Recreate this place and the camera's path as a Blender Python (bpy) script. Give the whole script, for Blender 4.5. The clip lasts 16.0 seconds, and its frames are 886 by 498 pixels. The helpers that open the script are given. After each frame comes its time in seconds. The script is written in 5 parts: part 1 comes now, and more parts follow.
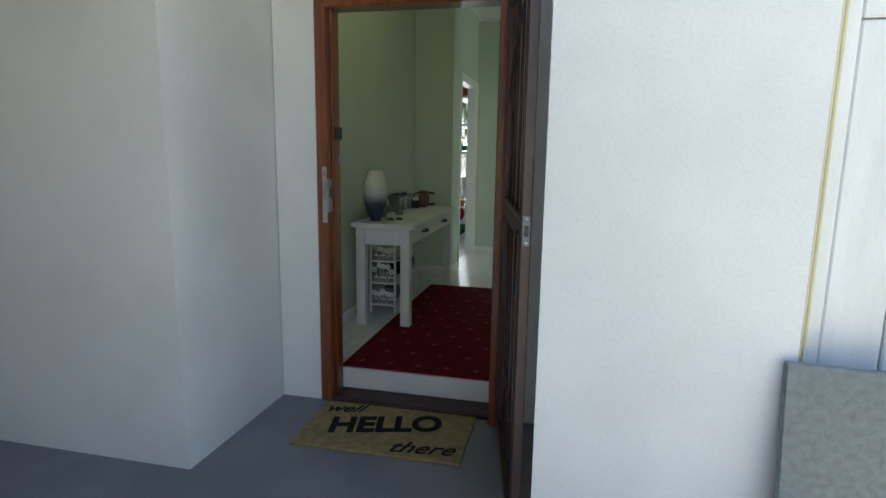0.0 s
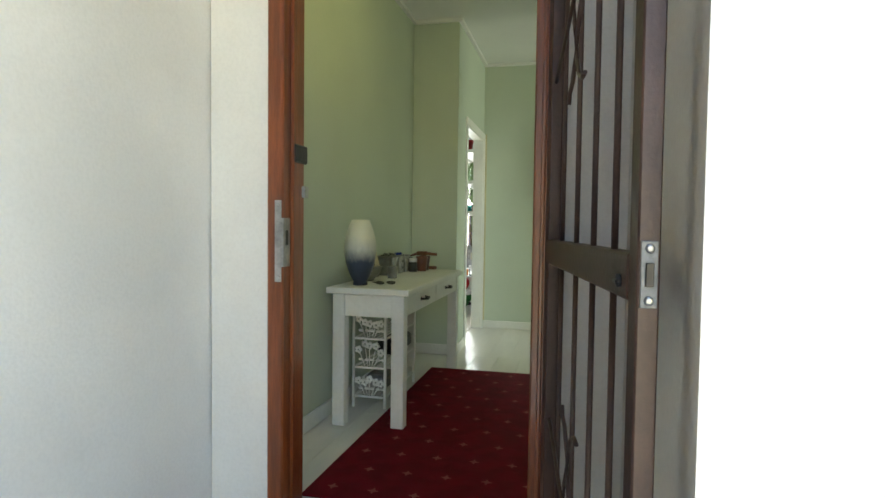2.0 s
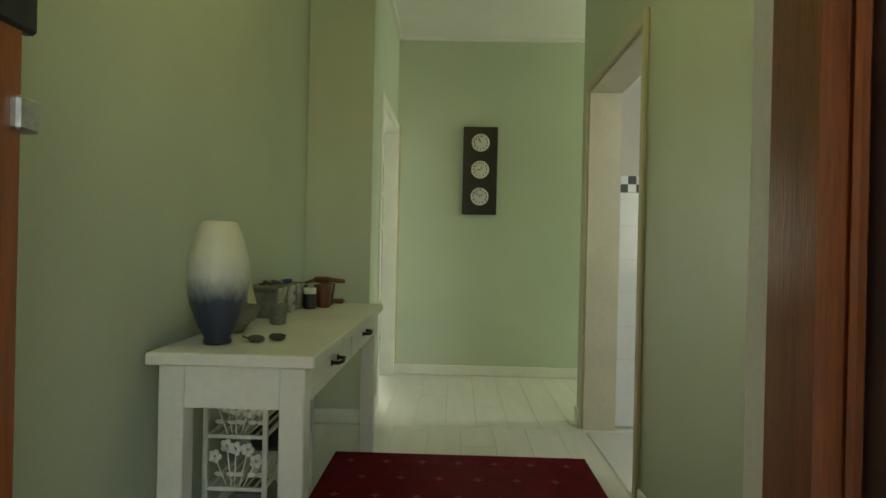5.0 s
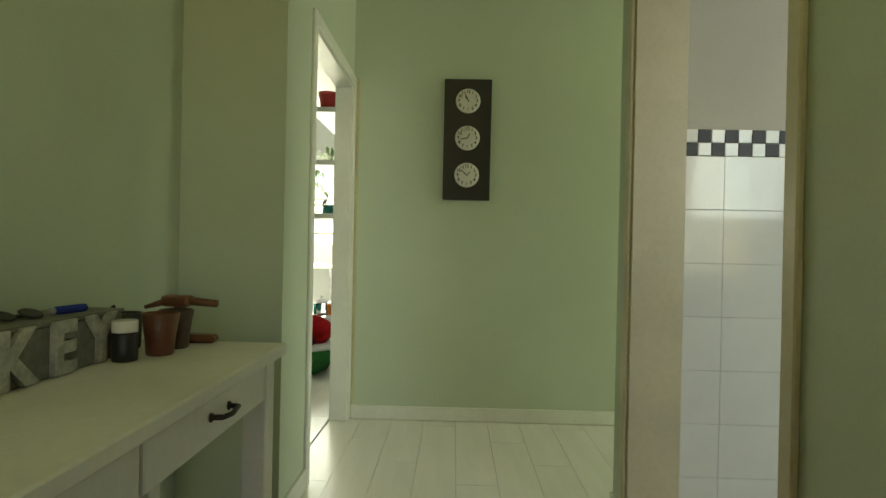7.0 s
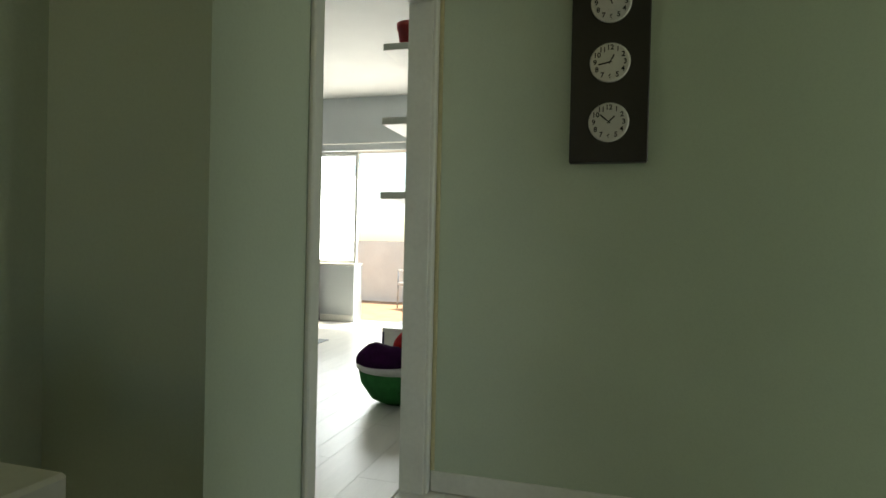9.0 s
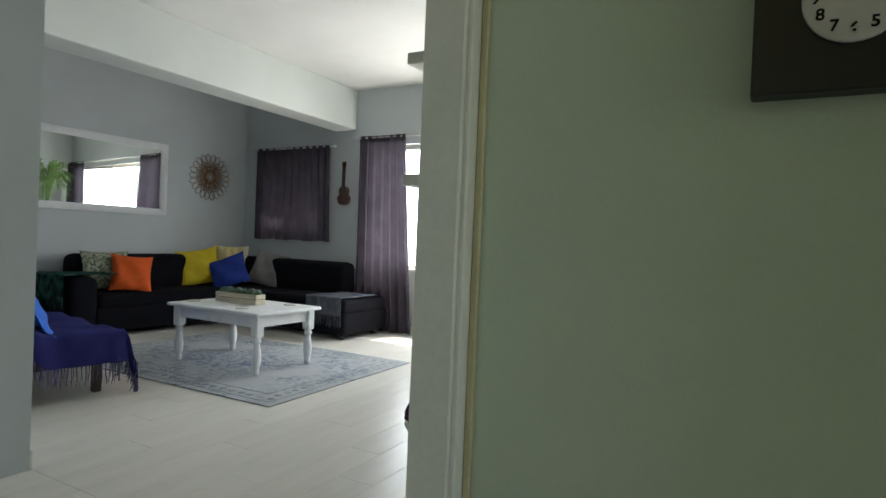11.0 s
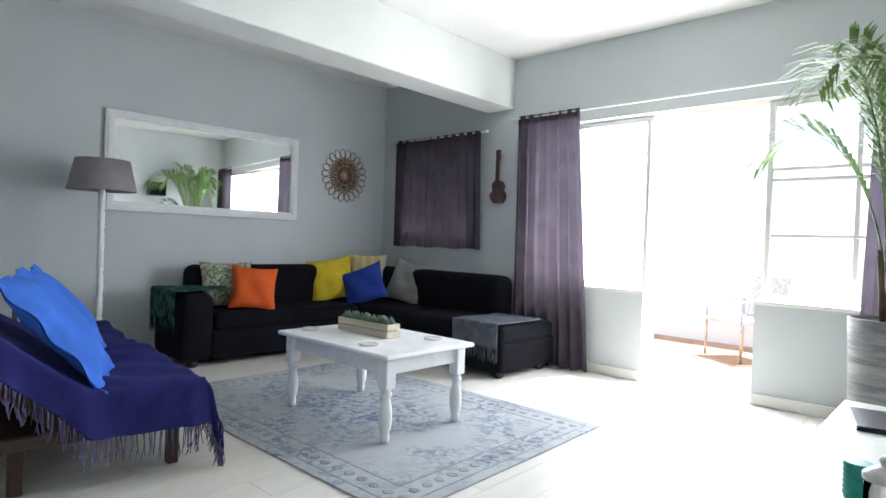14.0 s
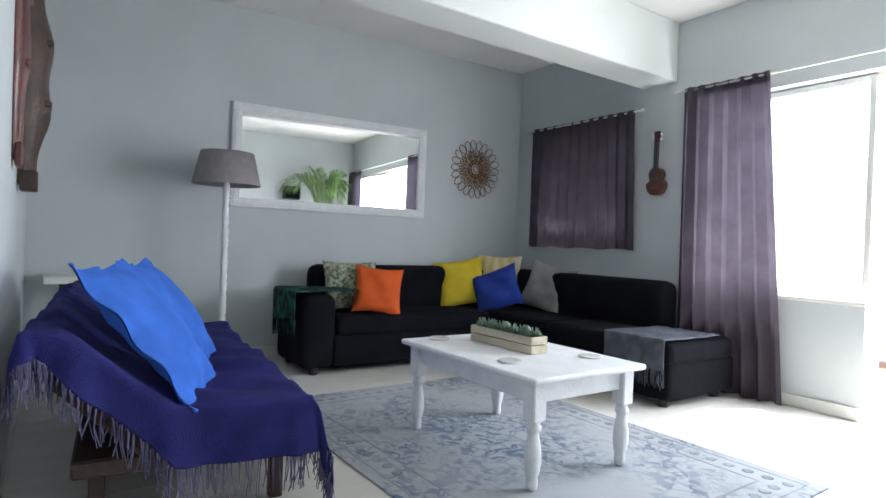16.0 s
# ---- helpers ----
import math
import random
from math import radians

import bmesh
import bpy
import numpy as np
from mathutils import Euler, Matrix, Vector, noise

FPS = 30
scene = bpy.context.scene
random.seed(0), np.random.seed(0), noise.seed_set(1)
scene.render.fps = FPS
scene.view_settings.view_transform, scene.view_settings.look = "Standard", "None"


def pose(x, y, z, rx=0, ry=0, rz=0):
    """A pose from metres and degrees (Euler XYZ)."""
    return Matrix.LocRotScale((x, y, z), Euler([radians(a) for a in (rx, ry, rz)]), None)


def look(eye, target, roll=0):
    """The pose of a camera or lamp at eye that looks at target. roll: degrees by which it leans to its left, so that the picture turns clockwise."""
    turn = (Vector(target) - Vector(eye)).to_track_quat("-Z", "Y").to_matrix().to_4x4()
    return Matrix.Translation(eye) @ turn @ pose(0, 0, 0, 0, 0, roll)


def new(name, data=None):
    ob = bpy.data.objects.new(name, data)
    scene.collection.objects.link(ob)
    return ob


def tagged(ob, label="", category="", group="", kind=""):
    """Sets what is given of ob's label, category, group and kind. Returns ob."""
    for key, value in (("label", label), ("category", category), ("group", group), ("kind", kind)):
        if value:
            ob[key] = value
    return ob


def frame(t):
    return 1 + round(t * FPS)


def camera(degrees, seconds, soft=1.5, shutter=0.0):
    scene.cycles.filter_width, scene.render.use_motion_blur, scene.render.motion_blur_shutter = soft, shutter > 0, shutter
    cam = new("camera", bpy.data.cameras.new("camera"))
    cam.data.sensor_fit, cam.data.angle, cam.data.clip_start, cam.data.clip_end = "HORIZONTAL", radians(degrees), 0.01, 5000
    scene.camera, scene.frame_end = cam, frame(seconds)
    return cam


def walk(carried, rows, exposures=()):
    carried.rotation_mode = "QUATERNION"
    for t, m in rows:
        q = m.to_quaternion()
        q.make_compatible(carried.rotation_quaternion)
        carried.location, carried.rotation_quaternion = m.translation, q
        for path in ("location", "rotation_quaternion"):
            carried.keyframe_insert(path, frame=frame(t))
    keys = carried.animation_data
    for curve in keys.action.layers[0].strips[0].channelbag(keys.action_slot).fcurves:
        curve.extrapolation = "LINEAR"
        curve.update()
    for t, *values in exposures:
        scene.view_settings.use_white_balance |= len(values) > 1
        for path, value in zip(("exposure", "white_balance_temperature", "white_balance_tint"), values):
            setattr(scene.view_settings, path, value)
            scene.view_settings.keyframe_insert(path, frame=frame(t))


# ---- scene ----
cam = camera(75.1, 16.0)
PATH = [
    (0, (0.213, -0.272, 1.288), (-0.227, 1.648, 0.947), 0.9),
    (0.5, (0.168, -0.056, 1.216), (-0.258, 1.882, 0.964), 0.8),
    (1, (0.113, 0.155, 1.154), (-0.326, 2.1, 0.996), 0.7),
    (1.5, (0.036, 0.413, 1.108), (-0.407, 2.36, 1.006), 0.7),
    (2, (-0.043, 0.69, 1.1), (-0.49, 2.637, 1.019), 0.8),
    (2.5, (-0.173, 0.922, 1.095), (-0.608, 2.873, 1.036), 0.9),
    (3, (-0.321, 1.095, 1.072), (-0.695, 3.059, 1.038), 1.0),
    (3.5, (-0.422, 1.276, 1.061), (-0.701, 3.257, 1.042), 1.3),
    (4, (-0.491, 1.476, 1.071), (-0.672, 3.467, 1.057), 1.3),
    (4.2, (-0.515, 1.581, 1.066), (-0.659, 3.576, 1.055), 1.3),
    (6.5, (-0.439, 2.973, 1.059), (-0.442, 4.973, 1.058), 1.2),
    (7, (-0.386, 3.33, 1.056), (-0.427, 5.33, 1.051), 1.2),
    (7.5, (-0.325, 3.648, 1.049), (-0.461, 5.643, 1.042), 1.2),
    (8, (-0.314, 3.98, 1.017), (-0.546, 5.967, 1.022), 1.3),
    (8.5, (-0.335, 4.284, 1.034), (-0.678, 6.255, 1.027), 1.3),
    (9, (-0.309, 4.551, 1.024), (-0.865, 6.472, 1.008), 1.3),
    (9.5, (-0.295, 4.858, 1.04), (-1.022, 6.721, 1.03), 1.6),
    (9.7, (-0.308, 4.961, 1.034), (-1.073, 6.809, 1.026), 2.1),
    (11.8, (-0.637, 6.106, 1.108), (-1.706, 7.796, 1.077), 1.8),
    (12, (-0.709, 6.205, 1.113), (-1.804, 7.878, 1.082), 1.8),
    (12.5, (-0.873, 6.385, 1.111), (-2.037, 8.011, 1.082), 1.9),
    (13, (-1.06, 6.521, 1.119), (-2.293, 8.095, 1.089), 2.0),
    (13.5, (-1.266, 6.653, 1.101), (-2.567, 8.171, 1.074), 2.0),
    (14, (-1.453, 6.758, 1.091), (-2.814, 8.224, 1.064), 2.1),
    (14.5, (-1.666, 6.857, 1.073), (-3.088, 8.263, 1.047), 2.1),
    (15, (-1.815, 6.951, 1.057), (-3.302, 8.287, 1.032), 2.2),
    (15.5, (-1.918, 7.061, 1.028), (-3.473, 8.319, 1.009), 2.2),
    (16, (-2.009, 7.13, 1.009), (-3.654, 8.268, 0.992), 2.2),
]
EXPOSURES = [(0.0, 1.4, 6100, 7), (1.5, 2.27, 6800, 5), (3.0, 2.6, 7200, 2), (4.2, 2.35, 7700, -1), (6.3, 2.1, 8700, -6), (8.0, 2.1, 8300, 0), (9.5, 0.72, 6800, 6), (11.8, 1.45, 6500, 9), (12.5, 1.6, 6300, 11), (13.3, 1.9, 6300, 12), (16.0, 1.95, 6200, 12)]
walk(cam, [(t, look(eye, target, roll)) for t, eye, target, roll in PATH], EXPOSURES)

# ---- world, sun and large lights ----
world = bpy.data.worlds.new("sky")
scene.world = world
world.use_nodes = True
wn = world.node_tree.nodes
sky = wn.new("ShaderNodeTexSky")
sky.sky_type, sky.sun_disc = "NISHITA", False
sky.sun_elevation, sky.sun_rotation = radians(68), radians(12)
world.node_tree.links.new(sky.outputs[0], wn["Background"].inputs[0])
wn["Background"].inputs[1].default_value = 0.15
sun = new("sun", bpy.data.lights.new("sun", "SUN"))
sun.data.energy, sun.data.angle, sun.data.color = 5.0, radians(0.5), (1, 0.95, 0.87)
sun.matrix_world = look((0, 0, 0), (-0.08, -0.37, -0.93))


def window_light(name, x, y, z, aim, w, h, watts, colour):
    ob = new(name, bpy.data.lights.new(name, "AREA"))
    ob.data.shape, ob.data.size, ob.data.size_y = "RECTANGLE", w, h
    ob.data.energy, ob.data.color = watts, colour
    ob.matrix_world = look((x, y, z), aim)
    return ob


window_light("balcony_skylight", -3.0, 11.45, 1.25, (-3.4, 6, 0.9), 2.9, 1.8, 50, (0.93, 0.97, 1.0))
window_light("bathroom_skylight", 1.6, 3.6, 1.7, (1.3, 5.6, 1.2), 0.6, 0.8, 2.6, (0.70, 0.82, 1.0))
# fill lamp added in the unseen side passage to brighten the clock wall
window_light("passage_fill", 3.2, 6.1, 1.5, (0.3, 6.4, 1.2), 0.9, 1.2, 6, (0.96, 1.0, 0.92))

hall_bulb = new("hall_bulb", bpy.data.lights.new("hall_bulb", "POINT"))
hall_bulb.data.energy, hall_bulb.data.color, hall_bulb.data.shadow_soft_size = 1.25, (1.0, 0.92, 0.42), 0.1
hall_bulb.location = (-0.58, 3.65, 2.62)


# ---- materials ----
def mat(name, colour, rough=0.6, metal=0.0, vary=0.12, scale=3.0, grain=60.0, bump=0.15, second=None, edge=(0.4, 0.6), stretch=(1, 1, 1), trans=0.0, coat=0.0, island=0.0):
    """A paint, cloth or metal with variation at two scales and fine relief."""
    m = bpy.data.materials.new(name)
    m.use_nodes = True
    n, l = m.node_tree.nodes, m.node_tree.links
    b = n["Principled BSDF"]
    b.inputs["Roughness"].default_value = rough
    b.inputs["Metallic"].default_value = metal
    b.inputs["Coat Weight"].default_value = coat
    if rough >= 0.85:
        b.inputs["Specular IOR Level"].default_value = 0.15
    tc = n.new("ShaderNodeTexCoord")
    mp = n.new("ShaderNodeMapping")
    mp.inputs["Scale"].default_value = stretch
    l.new(tc.outputs["Object"], mp.inputs[0])
    big, fine = n.new("ShaderNodeTexNoise"), n.new("ShaderNodeTexNoise")
    big.inputs["Scale"].default_value, fine.inputs["Scale"].default_value = scale, grain
    big.inputs["Detail"].default_value, fine.inputs["Detail"].default_value = 5, 4
    l.new(mp.outputs[0], big.inputs[0])
    l.new(mp.outputs[0], fine.inputs[0])
    ramp = n.new("ShaderNodeValToRGB")
    ramp.color_ramp.elements[0].position, ramp.color_ramp.elements[1].position = edge
    dark = second or tuple(c * (1 - vary) for c in colour)
    ramp.color_ramp.elements[0].color, ramp.color_ramp.elements[1].color = (*dark, 1), (*colour, 1)
    l.new(big.outputs[0], ramp.inputs[0])
    mix = n.new("ShaderNodeMix")
    mix.data_type, mix.blend_type = "RGBA", "MULTIPLY"
    mix.inputs[0].default_value = min(1.0, vary * 2.5)
    l.new(ramp.outputs[0], mix.inputs[6])
    grey = n.new("ShaderNodeValToRGB")
    grey.color_ramp.elements[0].position, grey.color_ramp.elements[0].color = 0.3, (0.72, 0.72, 0.72, 1)
    grey.color_ramp.elements[1].position = 0.6
    l.new(fine.outputs[0], grey.inputs[0])
    l.new(grey.outputs[0], mix.inputs[7])
    out = mix.outputs[2]
    if island:
        info = n.new("ShaderNodeObjectInfo")
        hsv = n.new("ShaderNodeHueSaturation")
        mr = n.new("ShaderNodeMapRange")
        mr.inputs[3].default_value, mr.inputs[4].default_value = 1 - island, 1 + island
        l.new(info.outputs["Random"], mr.inputs[0])
        l.new(mr.outputs[0], hsv.inputs["Value"])
        l.new(out, hsv.inputs["Color"])
        out = hsv.outputs[0]
    l.new(out, b.inputs["Base Color"])
    bp = n.new("ShaderNodeBump")
    bp.inputs["Strength"].default_value, bp.inputs["Distance"].default_value = bump, 0.01
    l.new(fine.outputs[0], bp.inputs["Height"])
    l.new(bp.outputs[0], b.inputs["Normal"])
    if trans:
        t = n.new("ShaderNodeBsdfTranslucent")
        l.new(out, t.inputs[0])
        ms = n.new("ShaderNodeMixShader")
        ms.inputs[0].default_value = trans
        l.new(b.outputs[0], ms.inputs[1])
        l.new(t.outputs[0], ms.inputs[2])
        l.new(ms.outputs[0], n["Material Output"].inputs[0])
    return m


M = {
    "sage": mat("sage_wall_paint", (0.54, 0.61, 0.49), 0.55, vary=0.06, scale=1.2, grain=140, bump=0.05),
    "blue_grey": mat("blue_grey_wall_paint", (0.56, 0.60, 0.61), 0.55, vary=0.06, scale=1.1, grain=140, bump=0.12),
    "porch_wall": mat("white_plaster", (0.80, 0.80, 0.77), 0.7, vary=0.07, scale=2.0, grain=90, bump=0.1),
    "ceiling": mat("ceiling_paint", (0.80, 0.80, 0.77), 0.7, vary=0.05, scale=1.5, grain=110, bump=0.12),
    "beam": mat("beam_paint", (0.70, 0.73, 0.70), 0.6, vary=0.05, scale=1.5, grain=110, bump=0.12),
    "cream": mat("cream_gloss_paint", (0.66, 0.60, 0.46), 0.4, vary=0.08, scale=4, grain=50, bump=0.06),
    "white": mat("white_gloss_paint", (0.80, 0.80, 0.75), 0.35, vary=0.07, scale=4, grain=50, bump=0.06),
    "chalk": mat("chalky_white_paint", (0.82, 0.83, 0.84), 0.5, vary=0.07, scale=9, grain=70, bump=0.25),
    "plank": mat("whitewashed_plank", (0.78, 0.755, 0.69), 0.28, vary=0.05, scale=2.2, grain=20, bump=0.08, stretch=(6, 0.6, 1), island=0.022),
    "gap": mat("plank_joint", (0.66, 0.63, 0.56), 0.8),
    # dark warm brown for the unseen porch roof, to dim the porch
    "dark_porch_top": mat("dark_porch_shading", (0.30, 0.18, 0.09), 0.4, vary=0.25, scale=4, grain=40, stretch=(0.6, 7, 7), bump=0.1),
    "dull_steel": mat("dull_weathered_steel", (0.26, 0.27, 0.28), 0.6, metal=0.5, vary=0.3, scale=16, grain=90, bump=0.2),
    "porch_floor": mat("grey_painted_screed", (0.25, 0.26, 0.28), 0.5, vary=0.16, scale=2.5, grain=60, bump=0.2),
    "stained": mat("red_stained_timber", (0.26, 0.068, 0.02), 0.28, vary=0.35, scale=4, grain=40, bump=0.12, stretch=(8, 8, 0.6), coat=0.4),
    "gate": mat("brown_enamelled_steel", (0.078, 0.042, 0.034), 0.42, vary=0.25, scale=6, grain=80, bump=0.1),
    "steel": mat("worn_galvanised_steel", (0.55, 0.56, 0.56), 0.4, metal=0.85, vary=0.3, scale=14, grain=90, bump=0.15),
    "black": mat("black_lacquer", (0.015, 0.013, 0.014), 0.4, vary=0.2, scale=8, grain=60, bump=0.08),
    "bronze": mat("dark_bronze", (0.05, 0.045, 0.04), 0.4, metal=0.7, vary=0.2),
    "red_rug": mat("crimson_carpet", (0.20, 0.006, 0.016), 0.95, vary=0.25, scale=10, grain=420, bump=0.8),
    "rug_mark": mat("pink_carpet_tuft", (0.38, 0.10, 0.09), 0.95, vary=0.2, scale=60, grain=400, bump=0.8),
    "coir": mat("coir_fibre", (0.46, 0.35, 0.17), 0.95, vary=0.25, scale=30, grain=300, bump=0.9),
    "ink": mat("black_print", (0.02, 0.02, 0.02), 0.9, vary=0.2, scale=60, grain=300, bump=0.6),
    "tile": mat("glazed_white_tile", (0.80, 0.81, 0.82), 0.08, vary=0.03, scale=3, grain=20, bump=0.015, island=0.02),
    "tile_black": mat("glazed_navy_tile", (0.010, 0.012, 0.028), 0.45, vary=0.1, bump=0.02),
    "grout": mat("grout", (0.70, 0.69, 0.67), 0.9),
    "bath_wall": mat("bathroom_paint", (0.58, 0.55, 0.50), 0.6, vary=0.06, scale=2, grain=100),
    "charcoal": mat("black_upholstery", (0.008, 0.008, 0.012), 0.95, vary=0.25, scale=6, grain=350, bump=0.5),
    "orange": mat("orange_cotton", (0.78, 0.13, 0.03), 0.9, vary=0.12, scale=8, grain=300, bump=0.4),
    "yellow": mat("yellow_cotton", (0.72, 0.55, 0.04), 0.9, vary=0.12, scale=8, grain=300, bump=0.4),
    "royal": mat("royal_blue_cotton", (0.03, 0.06, 0.33), 0.9, vary=0.15, scale=8, grain=300, bump=0.4),
    "sky_blue": mat("bright_blue_cotton", (0.06, 0.19, 0.72), 0.85, vary=0.18, scale=7, grain=260, bump=0.45),
    "grey_cloth": mat("grey_linen", (0.30, 0.29, 0.28), 0.95, vary=0.15, scale=10, grain=300, bump=0.5),
    "throw_navy": mat("indigo_woven_throw", (0.027, 0.028, 0.15), 0.9, vary=0.25, scale=7, grain=220, bump=0.5),
    "throw_grey": mat("slate_woven_throw", (0.13, 0.14, 0.17), 0.9, vary=0.3, scale=12, grain=200, bump=0.6),
    "throw_green": mat("teal_green_woven_throw", (0.03, 0.13, 0.10), 0.9, vary=0.4, scale=14, grain=160, bump=0.6, second=(0.012, 0.02, 0.025)),
    "fringe": mat("cotton_fringe", (0.17, 0.16, 0.28), 0.95, vary=0.3),
    "curtain": mat("aubergine_curtain_cloth", (0.082, 0.070, 0.090), 0.9, vary=0.2, scale=5, grain=400, bump=0.3, trans=0.30),
    "brown_wood": mat("dark_brown_wood", (0.06, 0.03, 0.022), 0.5, vary=0.3, scale=5, grain=50, stretch=(1, 6, 6)),
    "shade": mat("grey_linen_lampshade", (0.36, 0.33, 0.34), 0.9, vary=0.1, scale=20, grain=350, bump=0.4, trans=0.15),
    "cane": mat("woven_cane", (0.30, 0.15, 0.07), 0.7, vary=0.3, scale=12, grain=120, bump=0.4),
    "uke": mat("ukulele_mahogany", (0.085, 0.022, 0.014), 0.25, vary=0.3, scale=8, grain=60, stretch=(6, 1, 1), coat=0.5),
    "mask_red": mat("carved_red_brown_wood", (0.14, 0.035, 0.025), 0.4, vary=0.4, scale=9, grain=70, bump=0.4, coat=0.3),
    "mask_brown": mat("carved_dark_wood", (0.075, 0.045, 0.03), 0.5, vary=0.4, scale=9, grain=70, bump=0.5),
    "leaf": mat("palm_leaf", (0.16, 0.28, 0.08), 0.45, vary=0.35, scale=5, grain=60, bump=0.1, trans=0.25),
    "stem": mat("palm_stem", (0.16, 0.10, 0.05), 0.7, vary=0.4, scale=14, grain=80, bump=0.4),
    "soil": mat("potting_soil", (0.03, 0.022, 0.016), 1.0, vary=0.4, scale=30, grain=120, bump=1.0),
    "pot": mat("striated_grey_ceramic", (0.34, 0.34, 0.34), 0.6, vary=0.3, scale=3.5, grain=50, second=(0.17, 0.17, 0.175), stretch=(1, 1, 9), bump=0.3),
    "pine": mat("pale_pine", (0.62, 0.55, 0.40), 0.6, vary=0.2, scale=5, grain=60, stretch=(0.6, 6, 6), bump=0.15),
    "succulent": mat("succulent_leaf", (0.13, 0.22, 0.15), 0.55, vary=0.3, scale=20, grain=90),
    "ceramic": mat("white_ceramic", (0.74, 0.73, 0.70), 0.25, vary=0.05),
    "grey_box": mat("grey_painted_tin", (0.20, 0.20, 0.17), 0.55, vary=0.3, scale=14, grain=60),
    "letter": mat("galvanised_letters", (0.50, 0.50, 0.46), 0.45, vary=0.3, scale=20, grain=80),
    "terracotta": mat("red_brown_glaze", (0.17, 0.055, 0.035), 0.35, vary=0.3, scale=10, grain=60),
    "clay_dark": mat("smoked_clay", (0.085, 0.045, 0.038), 0.5, vary=0.35, scale=16, grain=80, bump=0.2),
    "carved_brown": mat("oiled_red_brown_wood", (0.20, 0.075, 0.035), 0.4, vary=0.3, scale=7, grain=70, stretch=(1, 6, 6), bump=0.12),
    "sail": mat("cream_sail_cloth", (0.66, 0.60, 0.38), 0.8, vary=0.1),
    "teal": mat("teal_glass_beads", (0.01, 0.36, 0.30), 0.3, vary=0.2, scale=40, grain=120),
    "amber": mat("amber_candle_glass", (0.75, 0.20, 0.01), 0.15, vary=0.3, scale=20),
    "navy": mat("navy_edge_band", (0.03, 0.03, 0.10), 0.5),
    "plastic": mat("black_plastic", (0.016, 0.017, 0.02), 0.35, vary=0.15),
    "green_felt": mat("green_felt", (0.04, 0.22, 0.06), 0.95, vary=0.2, scale=14, grain=250, bump=0.5),
    "purple": mat("purple_plush", (0.05, 0.006, 0.06), 0.95, vary=0.3, scale=20, grain=250, bump=0.7),
    "red_plush": mat("red_plush", (0.45, 0.01, 0.015), 0.95, vary=0.2, scale=20, grain=250, bump=0.7),
    "red_glaze": mat("red_glaze", (0.42, 0.02, 0.02), 0.3, vary=0.15, scale=12, grain=60, bump=0.05),
    "white_plush": mat("white_plush", (0.75, 0.74, 0.72), 0.95, vary=0.1, scale=20, grain=250, bump=0.7),
    "balcony_tile": mat("terracotta_balcony_tile", (0.50, 0.30, 0.17), 0.7, vary=0.2, scale=3, grain=60),
    "wicker": mat("grey_wicker", (0.66, 0.65, 0.63), 0.7, vary=0.3, scale=30, grain=150, bump=0.5),
    # pale yellowish so that unseen ground reflects warm light
    "paving": mat("warm_bounce_ground", (0.62, 0.55, 0.37), 0.8, vary=0.15, scale=1.5, grain=60, bump=0.3),
    "ground": mat("dry_grass_ground", (0.16, 0.16, 0.08), 1.0, vary=0.3, scale=0.2, grain=8),
    "slab": mat("speckled_granite", (0.17, 0.215, 0.225), 0.25, vary=0.2, scale=45, grain=260, second=(0.105, 0.135, 0.145), edge=(0.25, 0.75), bump=0.05),
    "board": mat("white_painted_board", (0.78, 0.78, 0.76), 0.5, vary=0.08, scale=3, grain=60, stretch=(5, 5, 0.6)),
    "brass": mat("yellowed_trim", (0.60, 0.55, 0.34), 0.5, vary=0.15),
}


def clear(name, tint=(1, 1, 1), rough=0.0):
    m = bpy.data.materials.new(name)
    m.use_nodes = True
    b = m.node_tree.nodes["Principled BSDF"]
    b.inputs["Base Color"].default_value = (*tint, 1)
    b.inputs["Roughness"].default_value = rough
    b.inputs["Transmission Weight"].default_value = 1.0
    b.inputs["IOR"].default_value = 1.45
    return m


M["glass"] = clear("clear_glass")
M["jar_glass"] = clear("thin_jar_glass")
M["jar_glass"].node_tree.nodes["Principled BSDF"].inputs["IOR"].default_value = 1.08
mm = M["mirror"] = bpy.data.materials.new("silvered_mirror")
mm.use_nodes = True
mb = mm.node_tree.nodes["Principled BSDF"]
mb.inputs["Base Color"].default_value = (0.86, 0.88, 0.87, 1)
mb.inputs["Metallic"].default_value, mb.inputs["Roughness"].default_value = 1.0, 0.015


def graded(name, stops, rough, axis=2):
    """Glaze whose colour changes along the thing's own height."""
    m = bpy.data.materials.new(name)
    m.use_nodes = True
    n, l = m.node_tree.nodes, m.node_tree.links
    tc, sp, no, add = n.new("ShaderNodeTexCoord"), n.new("ShaderNodeSeparateXYZ"), n.new("ShaderNodeTexNoise"), n.new("ShaderNodeMath")
    no.inputs["Scale"].default_value = 9
    add.operation = "MULTIPLY_ADD"
    add.inputs[1].default_value = 0.12
    l.new(tc.outputs["Generated"], sp.inputs[0])
    l.new(no.outputs[0], add.inputs[0])
    l.new(sp.outputs[axis], add.inputs[2])
    r = n.new("ShaderNodeValToRGB")
    el = r.color_ramp.elements
    el[0].position, el[0].color = stops[0][0], (*stops[0][1], 1)
    el[1].position, el[1].color = stops[-1][0], (*stops[-1][1], 1)
    for p, c in stops[1:-1]:
        el.new(p).color = (*c, 1)
    l.new(add.outputs[0], r.inputs[0])
    b = n["Principled BSDF"]
    l.new(r.outputs[0], b.inputs["Base Color"])
    b.inputs["Roughness"].default_value = rough
    return m


